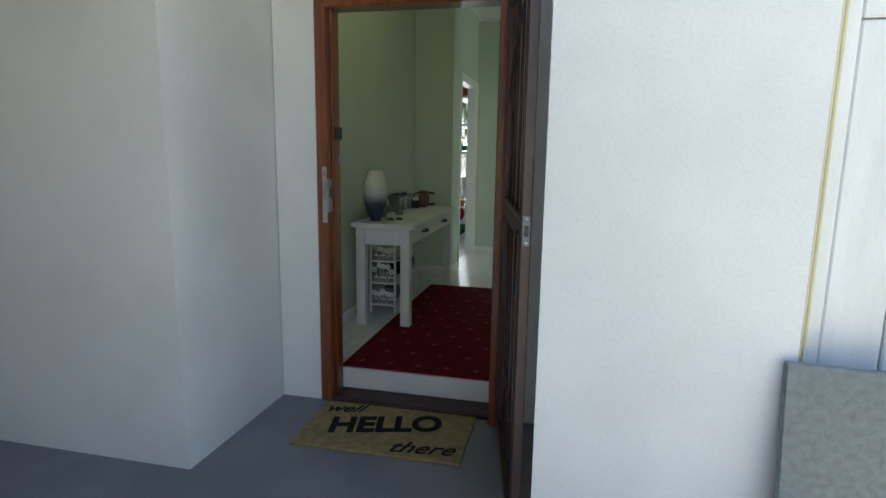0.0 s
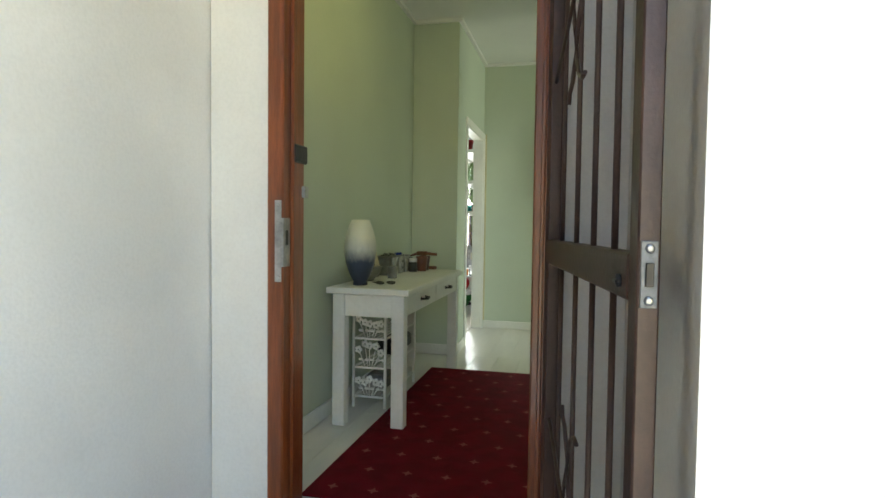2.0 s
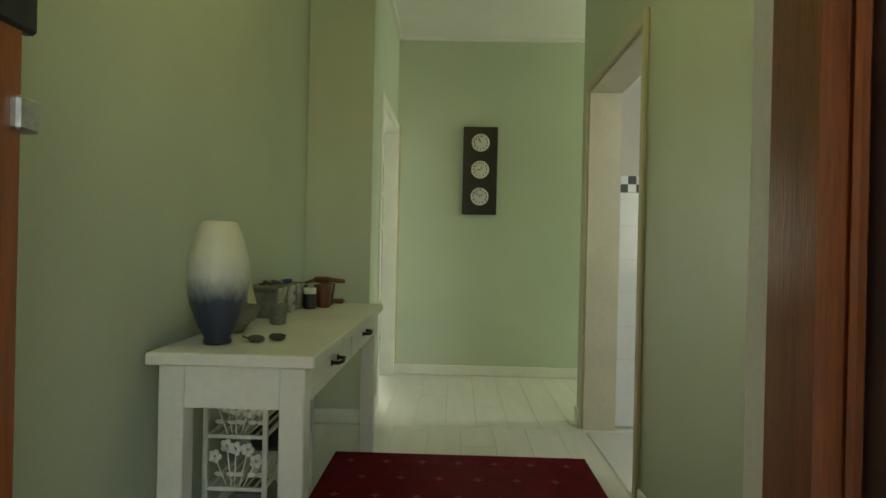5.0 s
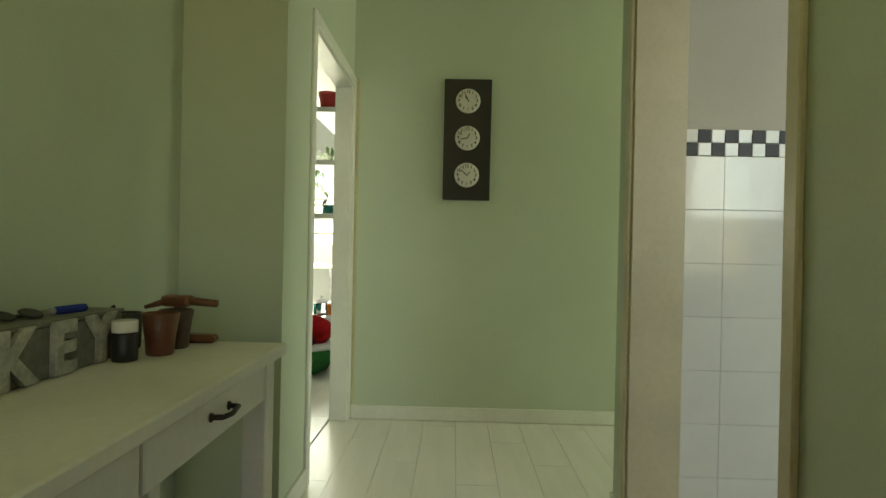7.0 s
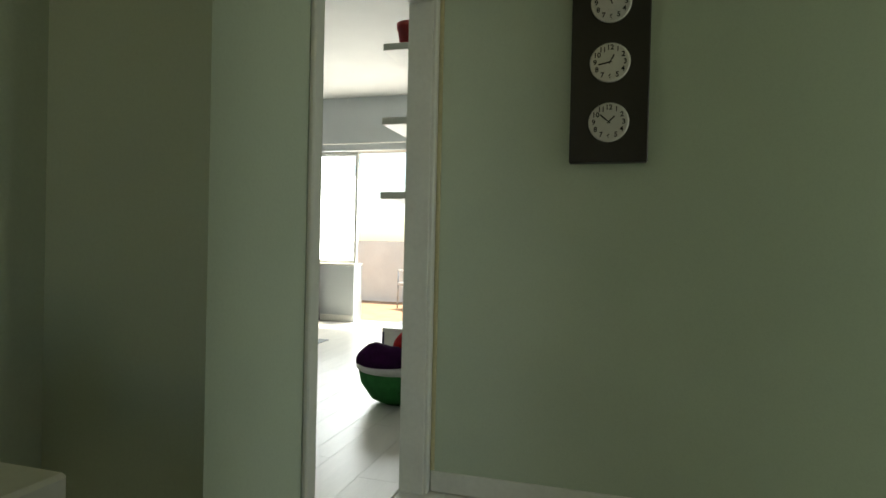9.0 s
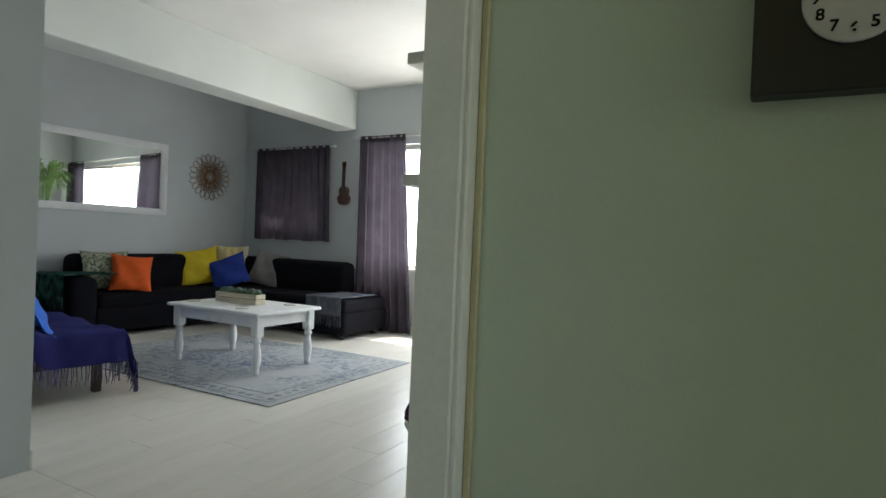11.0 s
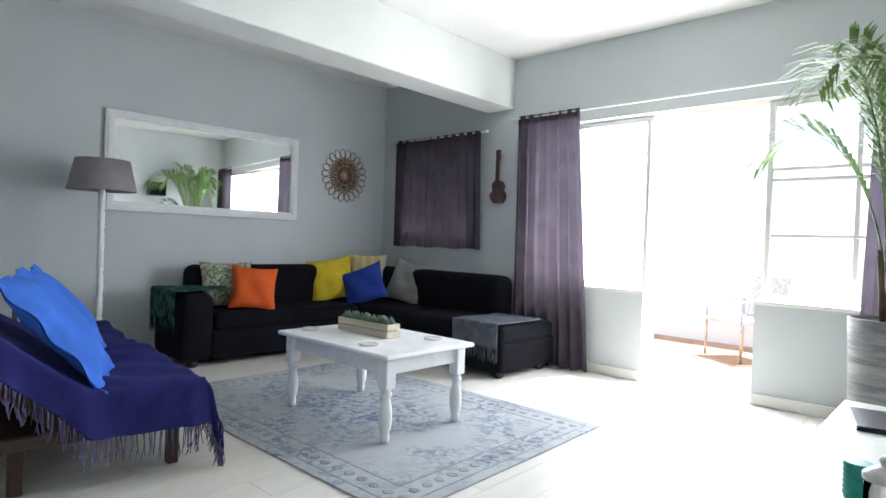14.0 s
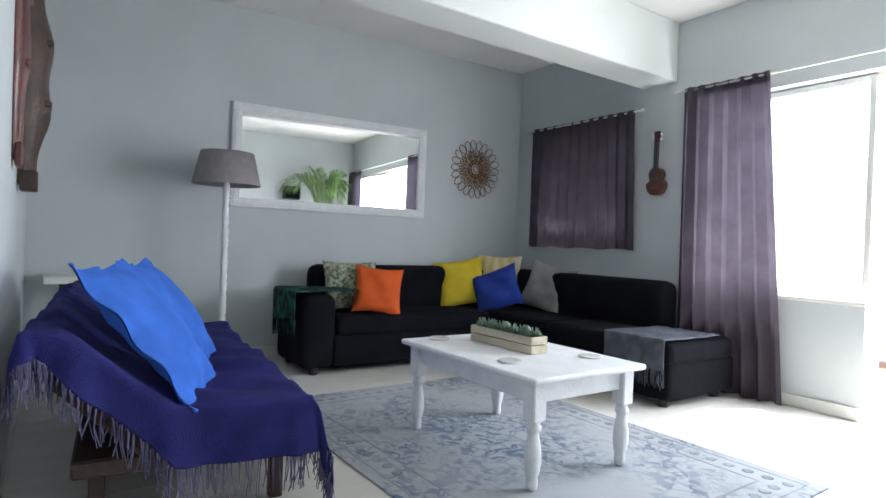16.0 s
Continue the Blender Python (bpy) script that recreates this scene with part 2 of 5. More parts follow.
M["ombre"] = graded("ombre_glaze", [(0.1, (0.02, 0.027, 0.05)), (0.42, (0.035, 0.05, 0.085)), (0.62, (0.5, 0.52, 0.48)), (0.8, (0.66, 0.65, 0.52))], 0.35)
M["stripe"] = graded("striped_yellow_cloth", [(0.1 + 0.1 * k, (0.6, 0.45, 0.1) if k % 2 else (0.66, 0.6, 0.42)) for k in range(9)], 0.9, 0)


def patterned(name, ground, a, b_, scale, rings=False, centre=None):
    """Cloth with a worn oriental or damask figure."""
    m = bpy.data.materials.new(name)
    m.use_nodes = True
    n, l = m.node_tree.nodes, m.node_tree.links
    tc = n.new("ShaderNodeTexCoord")
    vo, no, wear = n.new("ShaderNodeTexVoronoi"), n.new("ShaderNodeTexNoise"), n.new("ShaderNodeTexNoise")
    vo.feature = "DISTANCE_TO_EDGE" if not rings else "F1"
    vo.inputs["Scale"].default_value, no.inputs["Scale"].default_value, wear.inputs["Scale"].default_value = scale, scale * 1.3, 2.2
    no.inputs["Detail"].default_value, wear.inputs["Detail"].default_value = 6, 6
    no.inputs["Distortion"].default_value = 1.5
    for t in (vo, no, wear):
        l.new(tc.outputs["Object"], t.inputs["Vector"])
    r1, r2, r3 = (n.new("ShaderNodeValToRGB") for _ in range(3))
    r1.color_ramp.elements[0].position, r1.color_ramp.elements[1].position = (0.03, 0.10) if not rings else (0.25, 0.32)
    r1.color_ramp.elements[0].color, r1.color_ramp.elements[1].color = (*a, 1), (*ground, 1)
    if rings:
        e = r1.color_ramp.elements.new(0.42)
        e.color = (*a, 1)
        e = r1.color_ramp.elements.new(0.5)
        e.color = (*ground, 1)
    r2.color_ramp.elements[0].position, r2.color_ramp.elements[1].position = 0.50, 0.60
    l.new(vo.outputs["Distance"], r1.inputs[0])
    l.new(no.outputs[0], r2.inputs[0])
    m1, m2 = n.new("ShaderNodeMix"), n.new("ShaderNodeMix")
    m1.data_type = m2.data_type = "RGBA"
    l.new(r2.outputs[0], m1.inputs[0])
    l.new(r1.outputs[0], m1.inputs[6])
    m1.inputs[7].default_value = (*b_, 1)
    r3.color_ramp.elements[0].position, r3.color_ramp.elements[1].position = 0.36, 0.60
    l.new(wear.outputs[0], r3.inputs[0])
    amount = r3.outputs[0]
    if rings:
        amount = None
    if centre:
        mp = n.new("ShaderNodeMapping")
        mp.inputs["Scale"].default_value = centre
        l.new(tc.outputs["Object"], mp.inputs[0])
        ln, mr, mu = n.new("ShaderNodeVectorMath"), n.new("ShaderNodeMapRange"), n.new("ShaderNodeMath")
        ln.operation, mu.operation = "LENGTH", "MULTIPLY"
        l.new(mp.outputs[0], ln.inputs[0])
        mr.inputs[1].default_value, mr.inputs[2].default_value, mr.inputs[3].default_value, mr.inputs[4].default_value = 0.55, 1.25, 0.0, 1.0
        l.new(ln.outputs["Value"], mr.inputs[0])
        l.new(mr.outputs[0], mu.inputs[0])
        l.new(amount, mu.inputs[1])
        amount = mu.outputs[0]
    if amount:
        l.new(amount, m2.inputs[0])
    else:
        m2.inputs[0].default_value = 0.0
    l.new(m1.outputs[2], m2.inputs[6])
    m2.inputs[7].default_value = (*ground, 1)
    b = n["Principled BSDF"]
    l.new(m2.outputs[2], b.inputs["Base Color"])
    b.inputs["Roughness"].default_value = 0.95
    fine, bp = n.new("ShaderNodeTexNoise"), n.new("ShaderNodeBump")
    fine.inputs["Scale"].default_value = 350
    l.new(tc.outputs["Object"], fine.inputs["Vector"])
    l.new(fine.outputs[0], bp.inputs["Height"])
    bp.inputs["Strength"].default_value, bp.inputs["Distance"].default_value = 0.5, 0.004
    l.new(bp.outputs[0], b.inputs["Normal"])
    return m


M["faded_rug"] = patterned("faded_oriental_rug", (0.42, 0.44, 0.455), (0.30, 0.33, 0.36), (0.13, 0.175, 0.25), 9, centre=(1.9, 2.6, 0))
M["damask"] = patterned("green_damask_cloth", (0.46, 0.46, 0.34), (0.05, 0.09, 0.05), (0.10, 0.14, 0.08), 30, rings=True)


# ---- mesh helpers ----
def box(bm, x0, y0, z0, x1, y1, z1, bevel=0.0, seg=1, m=None):
    r = bmesh.ops.create_cube(bm, size=1.0)
    vs = r["verts"]
    for v in vs:
        v.co = Vector((x0 + (v.co.x + 0.5) * (x1 - x0), y0 + (v.co.y + 0.5) * (y1 - y0), z0 + (v.co.z + 0.5) * (z1 - z0)))
    if bevel:
        es = list({e for v in vs for e in v.link_edges})
        k = bmesh.ops.bevel(bm, geom=es, offset=bevel, segments=seg, affect="EDGES", profile=0.5)
        vs = list({v for f in k["faces"] for v in f.verts} | {v for v in vs if v.is_valid})
    if m is not None:
        bmesh.ops.transform(bm, matrix=m, verts=vs)
    return vs


def lathe(bm, prof, seg=28, m=None):
    """Turns (radius, height) pairs about z."""
    rings, vs = [], []
    for r, z in prof:
        ring = [bm.verts.new((max(r, 1e-4) * math.cos(2 * math.pi * k / seg), max(r, 1e-4) * math.sin(2 * math.pi * k / seg), z)) for k in range(seg)]
        rings.append(ring)
        vs += ring
    for a, b in zip(rings, rings[1:]):
        for k in range(seg):
            f = bm.faces.new((a[k], a[(k + 1) % seg], b[(k + 1) % seg], b[k]))
            f.smooth = True
    bm.faces.new(list(reversed(rings[0])))
    bm.faces.new(rings[-1])
    if m is not None:
        bmesh.ops.transform(bm, matrix=m, verts=vs)
    return vs


def tube(bm, pts, r, seg=6, r2=None):
    """A round rod along the points, tapering to r2."""
    pts = [Vector(p) for p in pts]
    rings = []
    for i, p in enumerate(pts):
        d = (pts[min(i + 1, len(pts) - 1)] - pts[max(i - 1, 0)]).normalized()
        side = d.cross(Vector((0, 0, 1)))
        side = side.normalized() if side.length > 1e-3 else Vector((1, 0, 0))
        up = side.cross(d)
        q = r if r2 is None else r + (r2 - r) * i / (len(pts) - 1)
        rings.append([bm.verts.new(p + q * (math.cos(2 * math.pi * k / seg) * side + math.sin(2 * math.pi * k / seg) * up)) for k in range(seg)])
    for a, b in zip(rings, rings[1:]):
        for k in range(seg):
            f = bm.faces.new((a[k], a[(k + 1) % seg], b[(k + 1) % seg], b[k]))
            f.smooth = True
    bm.faces.new(rings[0])
    bm.faces.new(rings[-1])


def sheet(bm, fn, nu, nv, thick=0.0):
    """A smooth surface fn(u, v), u and v from 0 to 1; thick gives it a second side."""
    def layer(off):
        g = [[bm.verts.new(Vector(fn(i / nu, j / nv)) + off) for j in range(nv + 1)] for i in range(nu + 1)]
        for i in range(nu):
            for j in range(nv):
                f = bm.faces.new((g[i][j], g[i + 1][j], g[i + 1][j + 1], g[i][j + 1]))
                f.smooth = True
        return g
    a = layer(Vector((0, 0, 0)))
    if thick:
        b = layer(Vector(thick))
        rim = lambda g: [g[i][0] for i in range(nu + 1)] + [g[nu][j] for j in range(1, nv + 1)] + [g[i][nv] for i in range(nu - 1, -1, -1)] + [g[0][j] for j in range(nv - 1, 0, -1)]
        ra, rb = rim(a), rim(b)
        for k in range(len(ra)):
            bm.faces.new((ra[k], ra[(k + 1) % len(ra)], rb[(k + 1) % len(ra)], rb[k]))


def prism(bm, outline, z0, z1, m=None):
    """An outline of (x, y) pairs, raised from z0 to z1."""
    lo = [bm.verts.new((x, y, z0)) for x, y in outline]
    hi = [bm.verts.new((x, y, z1)) for x, y in outline]
    bm.faces.new(list(reversed(lo)))
    bm.faces.new(hi)
    for k in range(len(lo)):
        bm.faces.new((lo[k], lo[(k + 1) % len(lo)], hi[(k + 1) % len(lo)], hi[k]))
    if m is not None:
        bmesh.ops.transform(bm, matrix=m, verts=lo + hi)


def mesh_of(name, bm, material):
    bmesh.ops.recalc_face_normals(bm, faces=bm.faces)
    me = bpy.data.meshes.new(name)
    bm.to_mesh(me)
    bm.free()
    me.materials.append(M[material])
    return me


def solo(name, bm, material, label, category, kind="", group="", at=None):
    """A thing, or a piece of the setting, that is one mesh."""
    ob = new(name, mesh_of(name, bm, material))
    if at is not None:
        ob.matrix_basis = at
    return tagged(ob, label, category, group, kind)


def thing(name, at, label, category, group="", kind=""):
    ob = new(name)
    ob.empty_display_size = 0.1
    ob.matrix_basis = at if isinstance(at, Matrix) else Matrix.Translation(at)
    return tagged(ob, label, category, group, kind)


def part(name, bm, material, parent, label=""):
    """A part in its thing's own coordinates."""
    ob = new(name, mesh_of(name, bm, material))
    ob.parent = parent
    if label:
        ob["label"] = label
    return ob


def B():
    return bmesh.new()


def boxes(*rows, bevel=0.0):
    bm = B()
    for r in rows:
        box(bm, *r, bevel=bevel)
    return bm


def lettering(text, size, depth=0.002, bold=0.0):
    """Flat letters with the built-in font, centred, in the x-y plane."""
    cu = bpy.data.curves.new("letters", "FONT")
    cu.body, cu.size, cu.extrude, cu.align_x, cu.align_y = text, size, depth, "CENTER", "CENTER"
    cu.offset = bold
    ob = new("letters", cu)
    dg = bpy.context.evaluated_depsgraph_get()
    me = bpy.data.meshes.new_from_object(ob.evaluated_get(dg))
    bm = B()
    bm.from_mesh(me)
    bpy.data.objects.remove(ob)
    bpy.data.meshes.remove(me)
    bpy.data.curves.remove(cu)
    return bm


def place(bm, m):
    bmesh.ops.transform(bm, matrix=m, verts=bm.verts)
    return bm


def join(a, b, m=None):
    me = bpy.data.meshes.new("joined")
    if m is not None:
        place(b, m)
    b.to_mesh(me)
    b.free()
    a.from_mesh(me)
    bpy.data.meshes.remove(me)
    return a


def blob(bm, c, r, seg=12, squash=(1, 1, 1)):
    vs = bmesh.ops.create_uvsphere(bm, u_segments=seg, v_segments=max(6, seg // 2 + 2), radius=1.0)["verts"]
    for v in vs:
        v.co = Vector((c[0] + v.co.x * r * squash[0], c[1] + v.co.y * r * squash[1], c[2] + v.co.z * r * squash[2]))
    for f in {f for v in vs for f in v.link_faces}:
        f.smooth = True


# ---- the large structure ----
def structure(name, bm, material, label, category):
    return solo(name, bm, material, label, category, kind="structure")


H, LH = 2.82, 2.88            # ceilings of the hall and the living room
HL, HR, HP = -1.41, 0.27, -1.02   # the hall's walls, and the wall past the pier
CW = 6.84                     # the wall with the clocks
WW = 11.33                    # the window wall
DW = 2.64                     # the entrance wall
SLANT = 0.06                  # the mirror wall runs a little askew
MW = lambda y: -6.88 + SLANT * (y - 8.38)
TURN = -math.degrees(math.atan(SLANT))

structure("ground", boxes((-300, -300, -0.6, 300, 300, -0.4)), "ground", "dry grassy ground around the house", "ground")
structure("porch_floor", boxes((-4.5, -4.0, -0.4, 1.2, DW + 0.04, -0.15)), "porch_floor", "grey painted screed floor of the porch", "floor")
# roof out of view, added to keep sky light off the porch
structure("porch_shade_roof", boxes((-4.5, -1.6, 2.75, -0.2, 1.8, 2.85), (-1.4, 1.8, 2.75, 0.12, DW, 2.85)), "dark_porch_top", "unseen dark brown roof added to shade the porch", "ceiling")

# entrance wall, with the doorway's recess
structure("wall_entrance", boxes((-1.40, DW, -0.2, -1.15, DW + 0.2, H), (-0.10, DW, -0.2, 0.12, DW + 0.2, H), (-1.15, DW, 2.06, -0.10, DW + 0.2, H)), "porch_wall", "white plastered wall round the entrance door", "wall")
bm = B()
box(bm, -4.5, 1.80, -0.2, -1.40, DW + 0.2, H)
for v in bm.verts:
    if v.co.x > -2 and v.co.y < 2:
        v.co.x -= 0.045 if v.co.z > 1 else 0.012   # the corner leans back
structure("wall_porch_left", bm, "porch_wall", "white plastered porch wall beside the entrance recess", "wall")
structure("wall_porch_right", boxes((0.12, 1.50, -0.2, 0.86, DW + 0.2, H)), "porch_wall", "white plastered wall beside the entrance", "wall")
# ground out of view, added to reflect sun onto the porch walls
structure("paving", boxes((-12, -9.0, -0.4, 12, -4.0, -0.17), (1.2, -4.0, -0.4, 12, 3, -0.17)), "paving", "unseen pale paving added to bounce sunlight to the porch", "paving")
# never in view: a reflector that throws warm sunlight back at the entrance
structure("wall_bounce", boxes((-12, -9.2, -0.4, 12, -9.0, 2.2), (9.0, -9.0, -0.17, 9.2, 3.0, 2.2)), "cream", "unseen cream wall added to bounce warm light to the porch", "wall")
# added behind the camera so that the porch is lit from the east
structure("wall_porch_block", boxes((-4.6, -1.7, -0.2, -4.5, 2.0, 2.85), (-4.5, -1.7, -0.2, -0.25, -1.6, 2.85)), "cream", "unseen cream wall added to block light from south and west", "wall")
yard_gate = thing("boarded_gate", (0, 0, 0), "white painted vertical boards of a yard gate", "gate", kind="structure")
for k in range(9):
    x = 0.95 + k * 0.165
    part("board", boxes((x, 1.60, -0.15, x + 0.160, 1.63, 1.655), bevel=0.005), "board", yard_gate)
    part("board", boxes((x, 1.60, 1.66, x + 0.160, 1.63, 2.6), bevel=0.005), "board", yard_gate)
part("gate_stile", boxes((0.904, 1.59, -0.15, 0.944, 1.63, 2.6), bevel=0.004), "board", yard_gate)
part("backing", boxes((0.904, 1.632, -0.15, 2.4, 1.70, 2.6)), "board", yard_gate)
structure("trim_gate_post", boxes((0.868, 1.545, -0.15, 0.884, 1.60, 2.6), (0.887, 1.56, -0.15, 0.900, 1.60, 2.6), bevel=0.004), "brass", "yellowed steel post beside the boarded gate", "post")

# hall
structure("hall_subfloor", boxes((HL - 0.1, DW + 0.17, -0.3, 4.0, 5.45, -0.012), (-1.12, 5.45, -0.3, 4.0, CW, -0.012)), "gap", "dark joints under the hall planks", "floor")
structure("threshold_step", boxes((-1.13, DW + 0.135, -0.14, -0.12, DW + 0.168, -0.001), bevel=0.004), "ceramic", "white painted step behind the door sill", "step")
structure("wall_hall_left", boxes((HL - 0.15, DW + 0.2, -0.2, HL, 5.45, H)), "sage", "sage green painted hall wall", "wall")
structure("wall_pier", boxes((HL - 0.15, 5.45, -0.2, HP - 0.10, 5.84, H), (HP - 0.10, 5.45, -0.2, HP, 5.84, H), (HP - 0.10, 5.84, 2.03, HP, CW, H)), "sage", "sage green painted pier and wall over the doorway", "wall")
structure("wall_clocks", boxes((-1.12, CW, -0.2, 4.0, CW + 0.15, LH)), "sage", "sage green painted wall with the clocks", "wall")
structure("wall_hall_right", boxes((HR, DW + 0.2, -0.2, HR + 0.19, 4.46, H), (HR, 5.50, -0.2, HR + 0.19, 5.66, H), (HR, 4.46, 2.03, HR + 0.19, 5.50, H)), "sage", "sage green painted wall with the bathroom doorway", "wall")
structure("wall_passage", boxes((HR + 0.19, 5.58, -0.2, 4.0, 5.66, H), (3.9, 5.66, -0.2, 4.0, CW, 0.9), (3.9, 5.66, 2.1, 4.0, CW, H)), "sage", "sage green wall of the side passage", "wall")
structure("ceiling_hall", boxes((HL, DW + 0.2, H, 4.0, CW, H + 0.1)), "ceiling", "white painted hall ceiling", "ceiling")
structure("cornice_hall", boxes((HL, DW + 0.2, H - 0.03, HL + 0.03, 5.45, H - 0.002), (HL, 5.42, H - 0.03, HP, 5.45, H - 0.002), (HP, 5.42, H - 0.03, HP + 0.03, CW, H - 0.002), (HP, CW - 0.03, H - 0.03, 4.0, CW, H - 0.002)), "ceiling", "narrow white cornice", "trim")
structure("baseboard_hall", boxes((HL, DW + 0.22, 0.002, HL + 0.014, 5.436, 0.09), (HL + 0.014, 5.436, 0.002, HP, 5.45, 0.09), (HP, 5.44, 0.002, HP + 0.014, 5.80, 0.09), (HP + 0.02, CW - 0.014, 0.002, 4.0, CW, 0.085), (HR - 0.014, DW + 0.22, 0.002, HR, 4.41, 0.09), (HR - 0.014, 5.55, 0.002, HR, 5.66, 0.09), bevel=0.003), "white", "white painted skirting board", "baseboard")
# bathroom
structure("wall_bathroom", boxes((HR + 0.19, 5.50, 1.50, 2.3, 5.58, H), (HR + 0.19, 5.505, -0.2, 2.3, 5.58, 1.5), (2.3, 2.9, -0.2, 2.4, 5.58, H), (HR + 0.19, 2.9, -0.2, 2.3, 3.0, 0.9), (HR + 0.19, 2.9, 0.9, 1.2, 3.0, H), (2.0, 2.9, 0.9, 2.3, 3.0, H), (1.2, 2.9, 2.1, 2.0, 3.0, H)), "bath_wall", "beige painted bathroom wall", "wall")
structure("floor_bathroom", boxes((HR + 0.02, 3.0, -0.1, 2.3, 5.5, -0.008)), "ceramic", "pale tiled bathroom floor", "floor")
structure("ceiling_bathroom", boxes((HR + 0.19, 2.9, 2.6, 2.4, 5.58, 2.7)), "ceiling", "white bathroom ceiling", "ceiling")


def door_lining(name, x0, x1, y0, y1, top, face, label, paint="white"):
    """A lining through the wall and an architrave on the faces given."""
    d = thing(name, (0, 0, 0), label, "door frame", kind="structure")
    part("jamb", boxes((x0, y0, 0, x1, y0 + 0.025, top), bevel=0.003), paint, d)
    part("jamb", boxes((x0, y1 - 0.025, 0, x1, y1, top), bevel=0.003), paint, d)
    part("head", boxes((x0, y0 + 0.025, top - 0.025, x1, y1 - 0.025, top), bevel=0.003), paint, d)
    for f, s in face:
        a, b = sorted((f, f + s * 0.016))
        part("architrave", boxes((a, y0 - 0.035, 0, b, y0 + 0.012, top + 0.05), bevel=0.004), paint, d)
        part("architrave", boxes((a, y1 - 0.012, 0, b, y1 + 0.035, top + 0.05), bevel=0.004), paint, d)
        part("architrave", boxes((a, y0 + 0.012, top - 0.012, b, y1 - 0.012, top + 0.05), bevel=0.004), paint, d)
    return d


door_lining("door_1", HP - 0.102, HP + 0.002, 5.84, CW - 0.036, 2.03, [(HP, 1)], "white painted frame of the doorway to the living room")
door_lining("door_2", HR - 0.002, HR + 0.192, 4.46, 5.50, 2.03, [(HR, -1)], "cream painted frame of the bathroom doorway", "cream")

structure("trim_doorway_bead", boxes((HP + 0.0165, CW - 0.012, 0.087, HP + 0.034, CW - 0.001, 2.08), bevel=0.003), "brass", "yellowed bead where the door frame meets the wall", "trim")

# living room
E0 = -1.12
structure("living_subfloor", boxes((-7.1, 4.4, -0.3, -1.56, WW + 0.2, -0.012), (-1.56, 5.82, -0.3, E0, WW + 0.2, -0.012)), "gap", "dark joints under the living room planks", "floor")
structure("wall_mirror", boxes((-0.15, -2.0, -0.2, 0, 4.4, LH)), "blue_grey", "blue grey painted wall with the mirror", "wall").matrix_basis = pose(MW(8.38), 8.38, 0, 0, 0, TURN)
structure("wall_daybed", boxes((-7.1, 6.88, -0.2, -3.2, 7.02, LH), (-3.34, 4.4, -0.2, -3.2, 6.88, LH), (-3.2, 4.4, -0.2, HL - 0.15, 4.5, LH)), "blue_grey", "blue grey painted wall behind the daybed", "wall")
structure("wall_shelves", boxes((E0, CW + 0.15, -0.2, E0 + 0.12, WW + 0.25, LH)), "blue_grey", "blue grey painted wall with the shelves", "wall")
structure("wall_window", boxes((-7.1, WW, -0.2, -6.35, WW + 0.25, LH), (-6.35, WW, -0.2, -5.25, WW + 0.25, 1.12), (-6.35, WW, 2.12, -5.25, WW + 0.25, LH),
                               (-5.25, WW, -0.2, -4.62, WW + 0.25, LH), (-4.62, WW, -0.2, -3.45, WW + 0.25, 0.72), (-4.62, WW, 2.20, -1.55, WW + 0.25, LH),
                               (-2.62, WW, -0.2, -1.55, WW + 0.25, 0.72), (-1.55, WW, -0.2, E0, WW + 0.25, LH)), "blue_grey", "blue grey painted wall with the balcony windows and door", "wall")
structure("ceiling_living", boxes((-7.1, 4.4, LH, E0 + 0.12, WW + 0.25, LH + 0.1)), "ceiling", "white painted living room ceiling", "ceiling")
structure("beam", boxes((-5.14, 7.02, 2.40, -4.82, WW, LH), bevel=0.008), "beam", "pale painted boxed beam under the ceiling", "beam")
bm = boxes((-6.7, WW - 0.014, 0.002, -3.46, WW, 0.085), (-2.61, WW - 0.014, 0.002, E0, WW, 0.085), (-6.9, 7.02, 0.002, -3.2, 7.034, 0.085), bevel=0.003)
box(bm, 0, -1.3, 0.002, 0.014, 2.9, 0.085, bevel=0.003, m=pose(MW(8.38), 8.38, 0, 0, 0, TURN))
structure("baseboard_living", bm, "white", "white painted skirting board", "baseboard")
structure("window_sill", boxes((-4.62, WW - 0.02, 0.722, -3.44, WW + 0.26, 0.75), (-2.63, WW - 0.02, 0.722, -1.55, WW + 0.26, 0.75), bevel=0.006), "white", "white painted window sills", "sill")


def steel_window(name, x0, x1, z0, z1, uprights, bars, label, y=WW + 0.12):
    w = thing(name, (0, 0, 0), label, "window", kind="structure")
    f = boxes((x0, y - 0.025, z0, x0 + 0.04, y + 0.025, z1), (x1 - 0.04, y - 0.025, z0, x1, y + 0.025, z1), (x0 + 0.04, y - 0.025, z0, x1 - 0.04, y + 0.025, z0 + 0.04), (x0 + 0.04, y - 0.025, z1 - 0.04, x1 - 0.04, y + 0.025, z1), bevel=0.004)
    part("window_frame", f, "white", w)
    for u in uprights:
        part("mullion", boxes((u - 0.016, y - 0.02, z0 + 0.04, u + 0.016, y + 0.02, z1 - 0.04), bevel=0.004), "white", w)
    for b in bars:
        part("glazing_bar", boxes((x0 + 0.04, y - 0.022, b - 0.014, x1 - 0.04, y + 0.022, b + 0.014), bevel=0.004), "white", w)
    p = part("pane", boxes((x0 + 0.03, y - 0.002, z0 + 0.03, x1 - 0.03, y + 0.002, z1 - 0.03)), "glass", w)
    p.visible_shadow = False
    return w


steel_window("window_1", -4.60, -3.47, 0.75, 2.19, [], [], "white steel window beside the balcony door")
